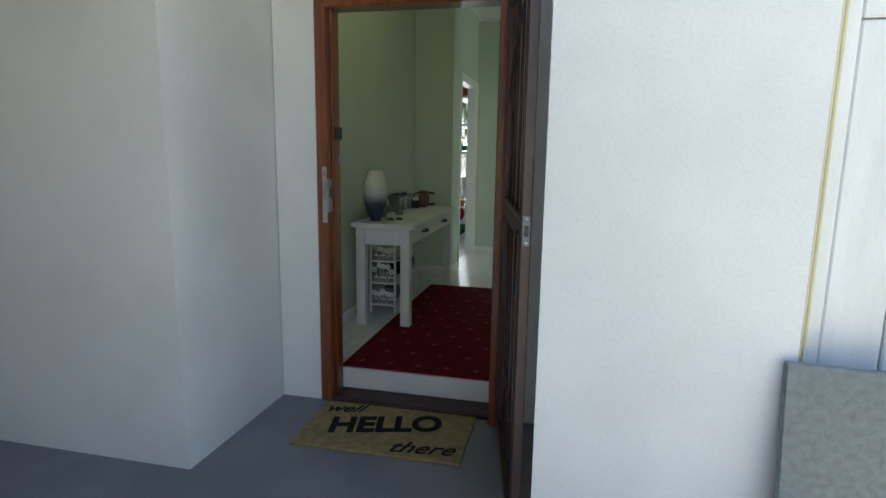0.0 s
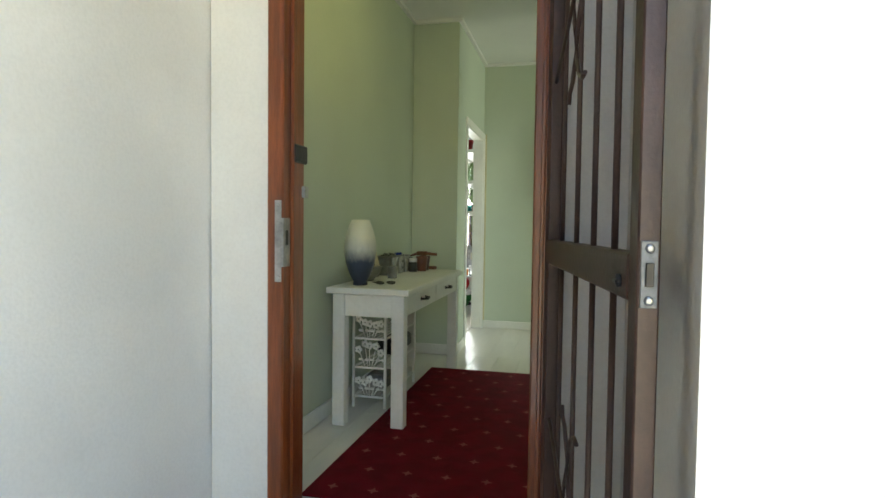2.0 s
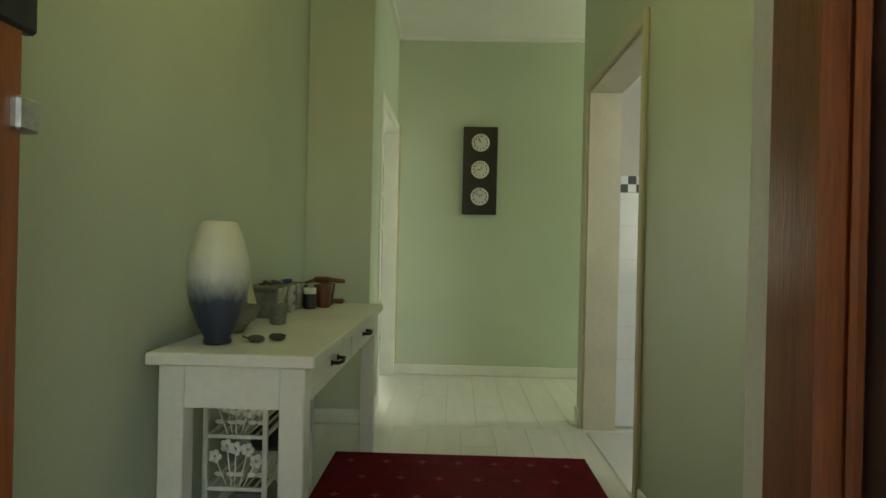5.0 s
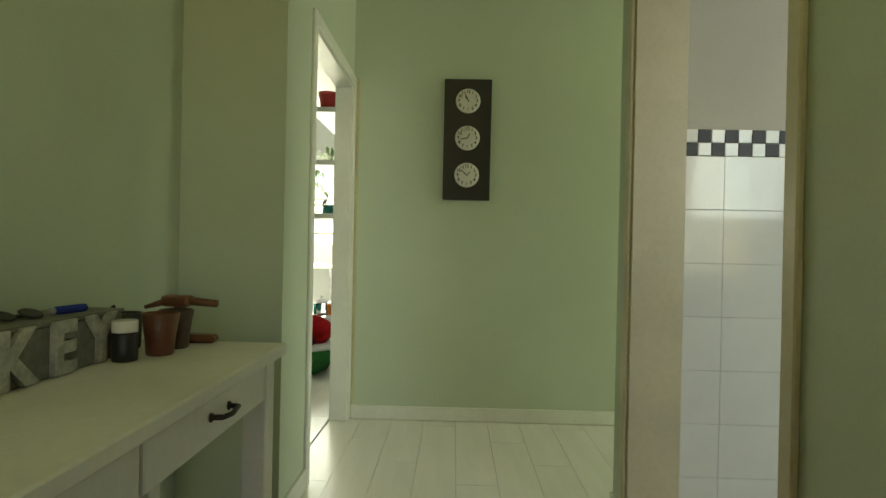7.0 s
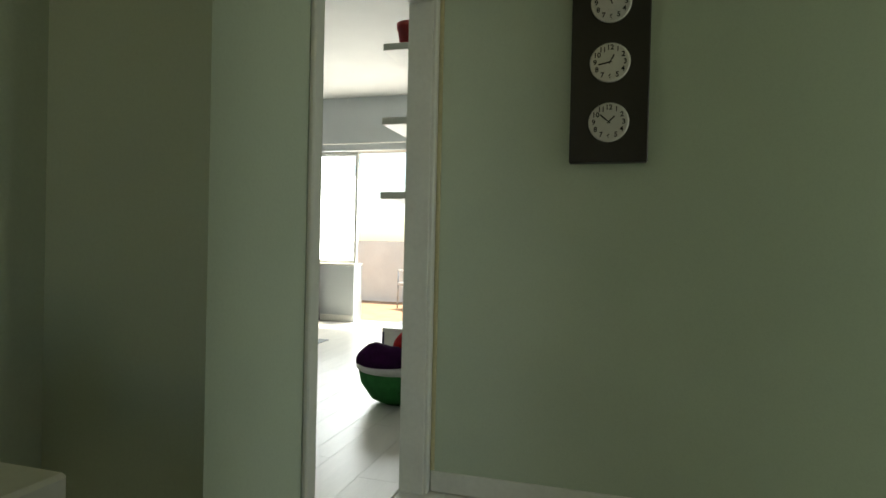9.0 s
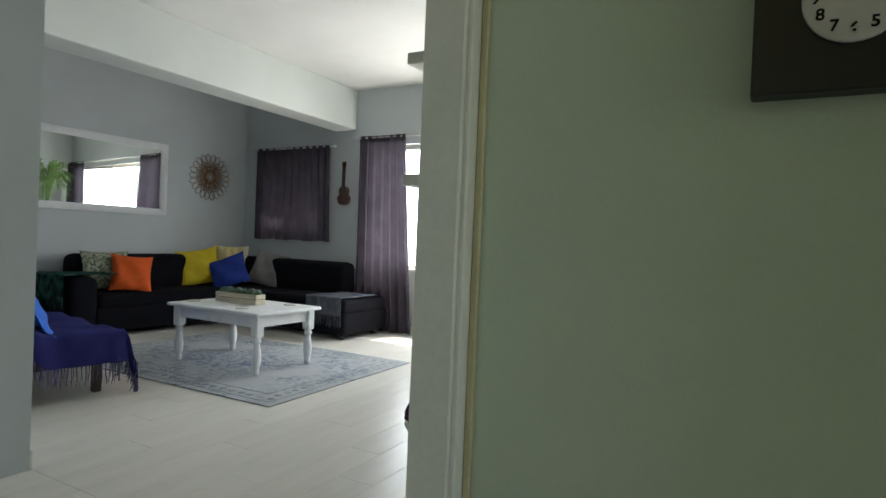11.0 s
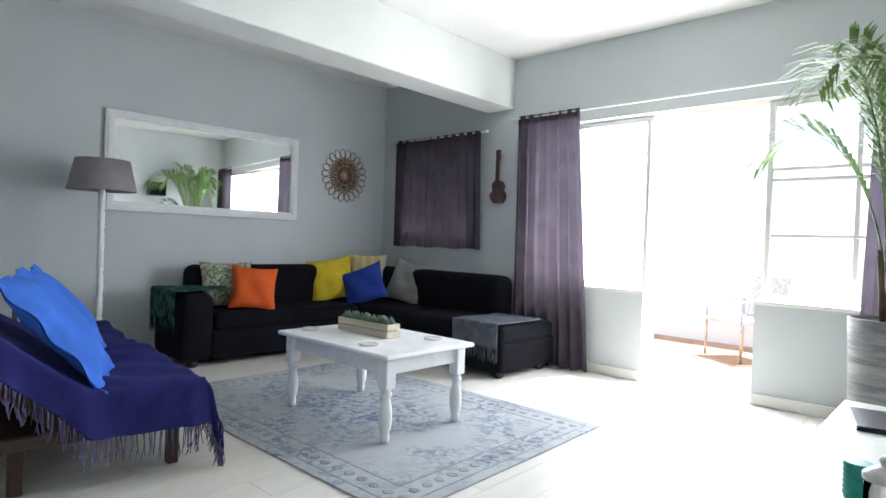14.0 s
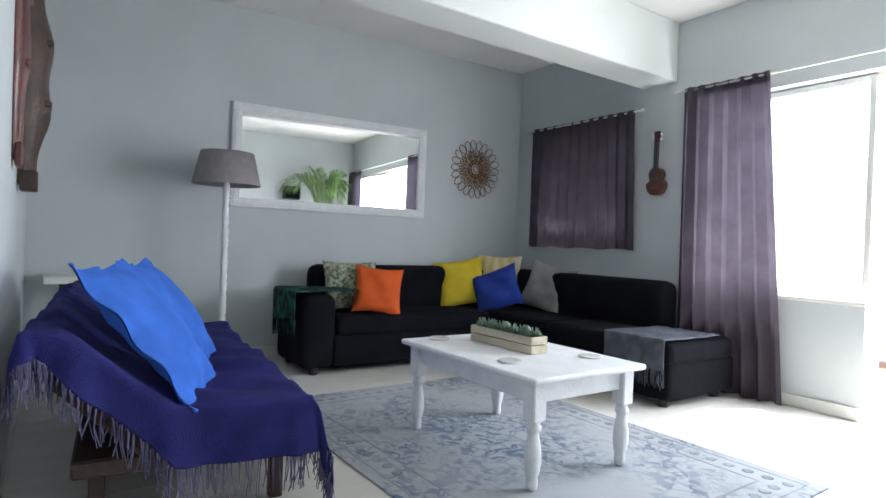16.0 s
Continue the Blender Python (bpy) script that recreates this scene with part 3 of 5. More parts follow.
steel_window("window_2", -2.60, -1.57, 0.75, 2.19, [-2.05], [1.22, 1.62, 1.70], "white steel window with several glazing bars")
steel_window("window_3", -6.34, -5.26, 1.13, 2.11, [-5.8], [1.6], "white steel window behind a short curtain")

# balcony
structure("balcony_floor", boxes((-7.5, WW + 0.25, -0.3, -0.5, 14.4, -0.03)), "balcony_tile", "terracotta tiled balcony floor in sunlight", "floor")
structure("balcony_wall", boxes((-7.5, 14.25, -0.03, -0.5, 14.4, 1.06)), "porch_wall", "low white plastered balcony wall", "wall")


# ---- the entrance ----
def entrance_frame():
    d = thing("door_3", (0, 0, 0), "open red-stained timber door frame at the entrance", "door frame", kind="structure")
    y0, y1 = DW - 0.02, DW + 0.12
    j = part("jamb", boxes((-1.155, y0, -0.148, -1.09, y1, 2.06), bevel=0.006), "stained", d)
    part("door_stop", boxes((-1.09, y0 + 0.055, -0.13, -1.076, y1, 2.04), bevel=0.003), "stained", j)
    j = part("jamb", boxes((-0.118, DW - 0.035, -0.148, -0.099, y1, 2.06), bevel=0.004), "stained", d)
    part("gate_post", boxes((-0.178, DW - 0.085, -0.148, -0.085, DW - 0.037, 2.06), bevel=0.006), "stained", j)
    part("moulding", boxes((-0.155, DW - 0.095, -0.148, -0.140, DW - 0.0855, 2.06), bevel=0.004), "stained", j)
    part("head", boxes((-1.09, y0, 1.995, -0.118, y1, 2.06), bevel=0.006), "stained", d)
    part("sill", boxes((-1.09, y0 - 0.01, -0.15, -0.118, y1 + 0.01, -0.115), bevel=0.008), "brown_wood", d, "dark worn timber door sill")
    k = part("strike_plate", boxes((-1.120, y0 - 0.006, 0.885, -1.094, y0 - 0.001, 1.185), bevel=0.001), "steel", d, "worn galvanised gate strike plate")
    bm = boxes((-1.0935, y0 - 0.005, 0.94, -1.086, y0 - 0.001, 1.12), (-1.0895, y0 - 0.001, 0.94, -1.0855, y0 + 0.045, 1.12))
    part("keeper", bm, "steel", k)
    part("latch_slot", boxes((-1.088, y0 + 0.012, 1.02, -1.084, y0 + 0.03, 1.075)), "plastic", k)
    for z in (0.903, 1.167):
        bm = B()
        lathe(bm, [(0.008, 0), (0.008, 0.003), (0.004, 0.005)], 10, pose(-1.107, y0 - 0.006, z, 90))
        part("screw", bm, "steel", k)
    part("lock_case", boxes((-1.09, y0 + 0.06, 1.33, -1.07, y1 + 0.02, 1.40), bevel=0.005), "plastic", d, "black rim lock case")
    part("lock_keeper", boxes((-1.09, y1 - 0.02, 1.20, -1.065, y1 + 0.02, 1.245), bevel=0.004), "steel", d)


entrance_frame()


def security_gate():
    """Steel gate, swung out against the side of the recess."""
    g = thing("security_gate", pose(-0.125, DW - 0.05, -0.13, 0, 0, -79.5), "open brown enamelled steel security gate with wrought bars", "gate")
    w, h = 1.03, 2.12
    z0, z1 = 1.118, 1.192
    part("hinge_stile", boxes((0.03, -0.018, 0, 0.105, 0.018, h), bevel=0.003), "gate", g)
    part("lock_stile", boxes((w - 0.045, -0.017, 0, w, 0.017, h), bevel=0.003), "gate", g)
    part("rail", boxes((0.105, -0.016, 0, w - 0.045, 0.016, 0.06), bevel=0.003), "gate", g)
    part("rail", boxes((0.105, -0.016, h - 0.06, w - 0.045, 0.016, h), bevel=0.003), "gate", g)
    r = part("mid_rail", boxes((0.105, -0.019, z0, w - 0.045, 0.019, z1), bevel=0.004), "gate", g)
    bm = B()
    lathe(bm, [(0.011, 0), (0.011, 0.006), (0.005, 0.008)], 12, pose(w - 0.085, -0.019, 1.146, 90))
    box(bm, w - 0.089, -0.032, 1.143, w - 0.063, -0.026, 1.149, bevel=0.002)
    part("key_cylinder", bm, "plastic", r)
    for x in (0.255, 0.465, 0.655, 0.83):
        for a, b in ((0.06, z0), (z1, h - 0.06)):
            bm = B()
            tube(bm, [(x, 0, a), (x, 0, b)], 0.0065, 8)
            part("bar", bm, "gate", g)
    xc = 0.465
    for flip in (1, -1):
        zm = lambda q: 1.155 + flip * q
        bm = B()
        for k in (-1, 1):
            path = [(0.100 + 0.012 * k, 0.405 + 0.015 * k), (0.080, 0.415), (0.042, 0.435), (0.014, 0.475), (0.010, 0.54), (0.034, 0.58), (0.040, 0.68), (0.030, 0.74), (0.010, 0.78), (0.008, 0.84)]
            tube(bm, [(xc + k * p, -0.011, zm(q)) for p, q in path], 0.0055, 8)
        part("scroll", bm, "gate", g)
        bm = B()
        tube(bm, [(0.16, -0.012, zm(0.50)), (xc, -0.018, zm(0.63)), (0.78, -0.012, zm(0.76))], 0.0055, 8)
        part("scroll", bm, "gate", g)
    l = part("lock_plate", boxes((w - 0.004, -0.0125, 1.113, w + 0.003, 0.0125, 1.212), bevel=0.001), "dull_steel", g, "worn steel lock plate")
    part("latch_bolt", boxes((w + 0.003, -0.006, 1.145, w + 0.007, 0.006, 1.18), bevel=0.001), "plastic", l)
    for z in (1.124, 1.201):
        bm = B()
        lathe(bm, [(0.007, 0), (0.007, 0.003), (0.003, 0.004)], 10, pose(w + 0.003, 0, z, 0, 90))
        part("screw", bm, "steel", l)
    for z in (0.25, 1.85):
        bm = B()
        lathe(bm, [(0.014, 0), (0.014, 0.09)], 12, pose(0.016, -0.004, z))
        part("hinge", bm, "gate", g)


security_gate()


def doormat():
    d = thing("doormat", pose(-0.67, 2.363, -0.15, 0, 0, 0.5), "tan coir doormat with black greeting", "doormat")
    part("mat", boxes((-0.425, -0.245, 0.001, 0.425, 0.245, 0.016), bevel=0.004), "coir", d)
    bm = lettering("HELLO", 0.225, 0.0015, 0.0085)
    for v in bm.verts:
        v.co.x = v.co.x * 0.86 + v.co.y * 0.06
    part("greeting", place(bm, pose(-0.02, 0.035, 0.0175, 0, 0, 15)), "ink", d, "black block letters")
    for t, size, x, y, a in (("well", 0.125, -0.285, 0.165, 10), ("there", 0.145, 0.235, -0.155, 6)):
        bm = lettering(t, size, 0.0015, 0.001)
        for v in bm.verts:
            v.co.x += v.co.y * 0.45
        part("greeting", place(bm, pose(x, y, 0.0175, 0, 0, a)), "ink", d, "black script letters")


doormat()

bm = boxes((-0.03, 0, 0, 0.60, 0.03, 0.92), bevel=0.004)
solo("granite_slab", bm, "slab", "speckled grey granite slab leaning by the boarded gate", "slab", at=pose(0.84, 1.32, -0.20, -9, 0, -4))
bm = boxes((-0.02, -0.012, -0.06, 0.02, 0, 0.03), (-0.05, -0.05, 0.0, 0.06, -0.012, 0.025), bevel=0.003)
br = thing("gate_bracket", (0.86, 1.50, 2.02), "rusty steel bracket on the wall", "bracket")
part("plate", bm, "steel", br)
bm = B()
tube(bm, [(-0.02, -0.03, 0.03), (0.03, -0.05, 0.05), (0.10, -0.03, 0.05)], 0.012, 8)
part("pin", bm, "gate", br)
solo("house_sign", boxes((-2.62, 1.77, 1.36, -2.42, 1.797, 1.62), bevel=0.004), "bronze", "small dark sign on the porch wall", "sign")

# ---- the hall ----
def crimson_rug():
    r = thing("hall_rug", (0, 0, 0), "crimson hall carpet with small pale motifs", "rug")
    part("woven_field", boxes((-1.10, 2.79, 0.001, 0.165, 4.95, 0.014), bevel=0.004), "red_rug", r)
    bm = B()
    for i in range(7):
        for j in range(11):
            x, y = -1.0 + i * 0.175 + (0.0875 if j % 2 else 0), 2.88 + j * 0.195
            if x > 0.12:
                continue
            for a in range(4):
                c, s = math.cos(a * math.pi / 4), math.sin(a * math.pi / 4)
                q = 0.022 if a % 2 == 0 else 0.012
                box(bm, -q, -0.0035, 0.0142, q, 0.0035, 0.0156 + a * 0.0003, m=pose(x, y, 0, 0, 0, a * 45))
    m = part("motifs", bm, "rug_mark", r, "pale pink star motifs")
    m["kind"] = "stuff"


crimson_rug()


def console_table():
    t = thing("console_table", (-1.35, 3.57, 0), "white painted console table with two drawers", "table")
    w, l, h = 0.465, 1.485, 0.76
    part("tabletop", boxes((0, 0, h - 0.035, w, l, h), bevel=0.005), "white", t)
    for x in (0.03, w - 0.10):
        for y in (0.02, l - 0.09):
            part("leg", boxes((x, y, 0.001, x + 0.07, y + 0.07, h - 0.035), bevel=0.004), "white", t)
    part("apron", boxes((0.10, 0.03, h - 0.155, w - 0.10, 0.055, h - 0.035)), "white", t)
    part("apron", boxes((0.10, l - 0.055, h - 0.155, w - 0.10, l - 0.03, h - 0.035)), "white", t)
    part("apron", boxes((0.04, 0.09, h - 0.155, 0.06, l - 0.09, h - 0.035)), "white", t)
    part("apron", boxes((w - 0.06, 0.09, h - 0.155, w - 0.045, l - 0.09, h - 0.035)), "white", t)
    for y0 in (0.10, 0.75):
        d = part("drawer", boxes((w - 0.045, y0, h - 0.148, w - 0.032, y0 + 0.635, h - 0.042), bevel=0.003), "white", t)
        bm = B()
        yc = y0 + 0.32
        tube(bm, [(w - 0.032, yc - 0.05, h - 0.09), (w - 0.006, yc - 0.045, h - 0.09), (w - 0.002, yc, h - 0.094), (w - 0.006, yc + 0.045, h - 0.09), (w - 0.032, yc + 0.05, h - 0.09)], 0.0065, 8)
        for s in (-1, 1):
            blob(bm, (w - 0.03, yc + s * 0.05, h - 0.09), 0.011, 8, (0.5, 1, 1))
        part("handle", bm, "bronze", d, "dark bronze drawer handle")


console_table()


def wire_rack():
    r = thing("storage_rack", (-1.33, 3.93, 0.0), "white painted rack with cut-out flower panels", "rack")
    w, l, h = 0.20, 0.62, 0.60
    for x in (0, w):
        for y in (0, l):
            part("post", boxes((x - 0.008, y - 0.008, 0.001, x + 0.008, y + 0.008, h), bevel=0.002), "white", r)
    for z in (0.06, 0.235, 0.41, 0.585):
        bm = boxes((0, 0, z, w, 0.01, z + 0.012), (0, l - 0.01, z, w, l, z + 0.012), (0, 0.01, z, 0.01, l - 0.01, z + 0.012), (w - 0.01, 0.01, z, w, l - 0.01, z + 0.012))
        sh = part("shelf_frame", bm, "white", r)
        for k in range(1, 6):
            x = 0.01 + (w - 0.02) * k / 6
            part("wire", boxes((x - 0.003, 0.01, z + 0.003, x + 0.003, l - 0.01, z + 0.009)), "white", sh)
    rnd = random.Random(4)
    for z in (0.075, 0.25, 0.425):
        bm = B()
        for x in (0.03, 0.07, 0.10, 0.14, 0.17):
            top = z + 0.07 + rnd.random() * 0.07
            tube(bm, [(0.10 + (x - 0.1) * 0.4, 0.004, z), (x, 0.004, top)], 0.003, 5)
            for a in range(5):
                blob(bm, (x + 0.014 * math.cos(a * 1.257), 0.004, top + 0.014 * math.sin(a * 1.257)), 0.011, 8, (1, 0.25, 1))
            blob(bm, (x + 0.015, 0.004, z + 0.04), 0.014, 8, (1.2, 0.2, 0.6))
        part("flower_panel", bm, "white", r, "white cut-out flower panel")
    for k, (z, m) in enumerate(((0.075, "grey_cloth"), (0.25, "plastic"), (0.25, "bronze"))):
        bm = boxes((0.03, 0.10 + 0.22 * k, z, 0.17, 0.28 + 0.2 * k, z + 0.10), bevel=0.02)
        solo("shoe_bag", bm, m, "dark folded bag lying in the rack", "bag", at=pose(-1.33, 3.93, 0))


wire_rack()

bm = B()
lathe(bm, [(0.035, 0), (0.038, 0.006), (0.034, 0.018), (0.052, 0.05), (0.073, 0.11), (0.082, 0.17), (0.078, 0.23), (0.062, 0.29), (0.045, 0.33), (0.036, 0.333), (0.032, 0.325)], 36)
solo("vase", bm, "ombre", "tall ovoid vase fading from cream to navy", "vase", at=pose(-1.22, 3.74, 0.761) @ Matrix.Scale(1.1, 4))
sg = thing("sunglasses", pose(-1.09, 3.80, 0.762, 0, 0, 35), "black sunglasses lying on the console table", "sunglasses")
for s in (-1, 1):
    bm = B()
    lathe(bm, [(0.024, 0), (0.026, 0.002), (0.024, 0.004)], 14, pose(s * 0.032, 0, 0.008, 14))
    part("lens", bm, "plastic", sg)
    bm = B()
    tube(bm, [(s * 0.058, 0, 0.012), (s * 0.06, 0.05, 0.01), (s * 0.045, 0.10, 0.004)], 0.0028, 5)
    part("temple", bm, "plastic", sg)

bm = B()
lathe(bm, [(0.05, 0), (0.052, 0.006), (0.085, 0.05), (0.105, 0.085), (0.10, 0.087), (0.078, 0.05), (0.045, 0.012)], 28)
solo("bowl", bm, "grey_box", "grey stoneware bowl on the console table", "bowl", at=pose(-1.28, 3.98, 0.761))


def sail_boat():
    b = thing("model_boat", pose(-1.305, 4.205, 0.761, 0, 0, 84), "small model sailing boat with cream sails", "ornament")
    bm = B()
    out = [(-0.10, 0), (-0.08, 0.022), (-0.02, 0.032), (0.05, 0.026), (0.11, 0), (0.05, -0.026), (-0.02, -0.032), (-0.08, -0.022)]
    prism(bm, out, 0.001, 0.042)
    for v in bm.verts:
        if v.co.z < 0.02:
            v.co.x *= 0.72
            v.co.y *= 0.5
    part("hull", bm, "grey_box", b)
    bm = B()
    tube(bm, [(0, 0, 0.04), (0, 0, 0.235)], 0.005, 8)
    part("mast", bm, "brown_wood", b)
    for o in ([(0.006, 0.05), (0.095, 0.05), (0.006, 0.21)], [(-0.006, 0.05), (-0.085, 0.05), (-0.006, 0.22)]):
        bm = B()
        prism(bm, o, -0.0015, 0.0015, pose(0, 0, 0, 90))
        part("sail", bm, "sail", b)


sail_boat()


def key_box():
    k = thing("key_box", (-1.385, 4.34, 0.761), "grey tin box with raised letters on its front", "box")
    part("body", boxes((0, 0, 0, 0.145, 0.46, 0.112), bevel=0.004), "grey_box", k)
    part("lid", boxes((-0.003, -0.003, 0.1125, 0.149, 0.463, 0.122), bevel=0.002), "grey_box", k)
    for ch, y in zip("KEY", (0.085, 0.225, 0.36)):
        bm = lettering(ch, 0.15, 0.006, 0.007)
        part("letter", place(bm, pose(0.152, y, 0.055, 90, 0, 90)), "letter", k, "galvanised metal letter")


key_box()
fg = thing("folded_glasses", pose(-1.31, 4.53, 0.8835, 0, 0, 75), "folded black glasses on the tin box", "glasses")
for e in (-1, 1):
    bm = B()
    lathe(bm, [(0.022, 0), (0.025, 0.002), (0.022, 0.004)], 14, pose(e * 0.031, 0, 0.010, 20))
    part("lens", bm, "plastic", fg)
    bm = B()
    tube(bm, [(e * 0.056, 0.004, 0.012), (e * 0.052, 0.02, 0.006), (-e * 0.05, 0.026 + 0.004 * e, 0.003)], 0.0026, 6)
    part("temple", bm, "plastic", fg)
pk = thing("pocket_knife", pose(-1.29, 4.68, 0.8835, 0, 0, 80), "blue pocket knife on the tin box", "knife")
part("handle", boxes((-0.05, -0.011, 0, 0.04, 0.011, 0.018), bevel=0.006), "royal", pk)
part("bolster", boxes((-0.066, -0.009, 0.002, -0.0505, 0.009, 0.016), bevel=0.004), "steel", pk, "steel bolster")
bm = B()
lathe(bm, [(0.026, 0), (0.03, 0.004), (0.034, 0.075), (0.031, 0.076), (0.027, 0.01)], 20)
solo("cup", bm, "grey_box", "small grey beaker on the console table", "cup", at=pose(-1.175, 4.185, 0.761))
j = thing("candle_jar", (-1.195, 4.735, 0.761), "dark candle jar with a white lid", "candle")
bm = B()
lathe(bm, [(0.028, 0), (0.030, 0.004), (0.031, 0.066), (0.027, 0.070)], 20)
part("jar", bm, "plastic", j)
bm = B()
lathe(bm, [(0.029, 0.0705), (0.030, 0.073), (0.030, 0.098), (0.027, 0.100)], 20)
part("lid", bm, "ceramic", j)
pc = thing("pen_cup", (-1.29, 4.90, 0.761), "black cup holding a dark pen", "pen cup")
bm = B()
lathe(bm, [(0.038, 0), (0.040, 0.004), (0.043, 0.098), (0.039, 0.098), (0.034, 0.012)], 22)
part("cup", bm, "plastic", pc)
bm = B()
tube(bm, [(0.02, 0.0, 0.02), (-0.025, -0.02, 0.118)], 0.006, 8)
part("pen", bm, "ink", pc)


def clay_cup(x, y, scale, material, label):
    bm = B()
    lathe(bm, [(0.031, 0), (0.034, 0.004), (0.038, 0.05), (0.047, 0.108), (0.044, 0.109), (0.036, 0.055), (0.028, 0.012)], 26)
    solo("clay_cup", bm, material, label, "cup", group="clay cups", at=pose(x, y, 0.761) @ Matrix.Scale(scale, 4))


clay_cup(-1.153, 4.825, 1.0, "terracotta", "tapered red-brown clay cup on the console table")
clay_cup(-1.16, 4.925, 0.98, "clay_dark", "darker smoked clay cup beside the red-brown one")

g = thing("carved_wooden_tool", (-1.19, 5.02, 0.761), "red-brown carved wooden tool with a flat foot", "ornament")
part("foot", boxes((-0.02, -0.025, 0, 0.105, 0.025, 0.024), bevel=0.009), "carved_brown", g)
part("upright", place(boxes((-0.014, -0.016, 0, 0.014, 0.016, 0.10), bevel=0.006), pose(0, 0, 0.018, 0, -4, 0)), "carved_brown", g)
bm = B()
box(bm, -0.055, -0.026, 0.105, 0.03, 0.026, 0.138, bevel=0.011, seg=2)
tube(bm, [(0.02, 0, 0.122), (0.06, 0, 0.118), (0.105, 0, 0.115)], 0.013, 10, 0.011)
tube(bm, [(-0.05, 0, 0.118), (-0.11, 0, 0.100)], 0.011, 8, 0.006)
part("arm", bm, "carved_brown", g)


def wall_clocks():
    c = thing("triple_clock", (-0.325, CW, 1.345), "tall black wooden panel with three round clocks", "clock")
    part("panel", boxes((-0.142, -0.05, 0, 0.142, -0.001, 0.725), bevel=0.004), "black", c)
    angles = [(45, 312), (28, 258), (326, 336)]
    for k in range(3):
        z = 0.147 + 0.222 * k
        bm = B()
        lathe(bm, [(0.073, 0), (0.073, 0.010), (0.068, 0.013)], 36, pose(0, -0.05, z, 90))
        d = part("dial", bm, "ceramic", c, "cream dial with black numerals")
        bm = B()
        for n in range(1, 13):
            a = radians(90 - 30 * n)
            join(bm, lettering(str(n), 0.026, 0.0004, 0.0006), pose(0.054 * math.cos(a), -0.0638, z + 0.054 * math.sin(a), 90))
        part("numerals", bm, "ink", d)
        bm = B()
        for a, l in zip(angles[k], (0.03, 0.042)):
            box(bm, -0.0025, -0.001, -0.008, 0.0025, 0.001, l, m=pose(0, -0.0655, z, 0, a, 0))
        part("pointers", bm, "ink", d)
        bm = B()
        lathe(bm, [(0.0735, 0.0162), (0.066, 0.0205), (0.045, 0.0265), (0.02, 0.0295), (0.003, 0.030), (0.003, 0.0285), (0.02, 0.028), (0.045, 0.025), (0.066, 0.019), (0.0725, 0.0155)], 36, pose(0, -0.05, z, 90))
        part("glass_cover", bm, "jar_glass", d, "domed clear glass").visible_shadow = False



wall_clocks()

cl = thing("ceiling_light", (-0.58, 3.65, 2.82), "flush ceiling light with a white rim", "ceiling light")
bm = B()
lathe(bm, [(0.16, -0.001), (0.16, -0.03), (0.145, -0.035), (0.06, -0.036)], 32)
part("base", bm, "ceramic", cl)
bm = B()
tube(bm, [(0, 0, -0.036), (0, 0, -0.10)], 0.02, 12)
part("lampholder", bm, "ceramic", cl)


# ---- the living room ----
def cushion_mesh(w, h, d, n=16, pinch=0.10, flange=0.0, seed=0):
    """A filled cushion standing in the x-z plane, its foot at z 0."""
    bm = B()
    rnd = random.Random(seed)
    ph = rnd.random() * 6

    def side(s):
        def fn(a, b):
            u, v = 2 * a - 1, 2 * b - 1
            x, z = u * (1 - pinch * (1 - v * v) * abs(u)), v * (1 - pinch * (1 - u * u) * abs(v))
            f = 1 - flange
            bulge = (max(0.0, 1 - (u / f) ** 2) * max(0.0, 1 - (v / f) ** 2)) ** 0.45
            wr = 0.012 * math.sin(5 * u + 3 * v + ph) * bulge + 0.006 * math.sin(13 * u * v + 7 * v + ph) * bulge
            edge = 0.012 * math.sin(9 * (u + v) + ph) if flange and bulge == 0 else 0
            return (x * w / 2, s * (d / 2 * bulge + 0.003) + s * wr + edge, h / 2 + z * h / 2)
        return fn
    sheet(bm, side(1), n, n)
    sheet(bm, side(-1), n, n)
    bmesh.ops.remove_doubles(bm, verts=bm.verts, dist=0.0015 if not flange else 0.0001)
    return bm


def cushion(label, material, w, h, d, at, seed, flange=0.0, n=16):
    return solo("cushion", cushion_mesh(w, h, d, n, 0.10, flange, seed), material, label, "cushion", group="cushions on the seats", at=at)


def fringe_strands(bm, pts, length, r=0.0028, seed=1, each=1):
    rnd = random.Random(seed)
    for p in pts:
        for _ in range(each):
            q = Vector(p) + Vector((rnd.uniform(-0.008, 0.008), rnd.uniform(-0.008, 0.008), 0))
            l = length * rnd.uniform(0.7, 1.15)
            tube(bm, [q, q + Vector((rnd.uniform(-0.006, 0.006), rnd.uniform(-0.006, 0.006), -l * 0.5)), q + Vector((rnd.uniform(-0.014, 0.014), rnd.uniform(-0.014, 0.014), -l))], r, 4, r * 0.6)


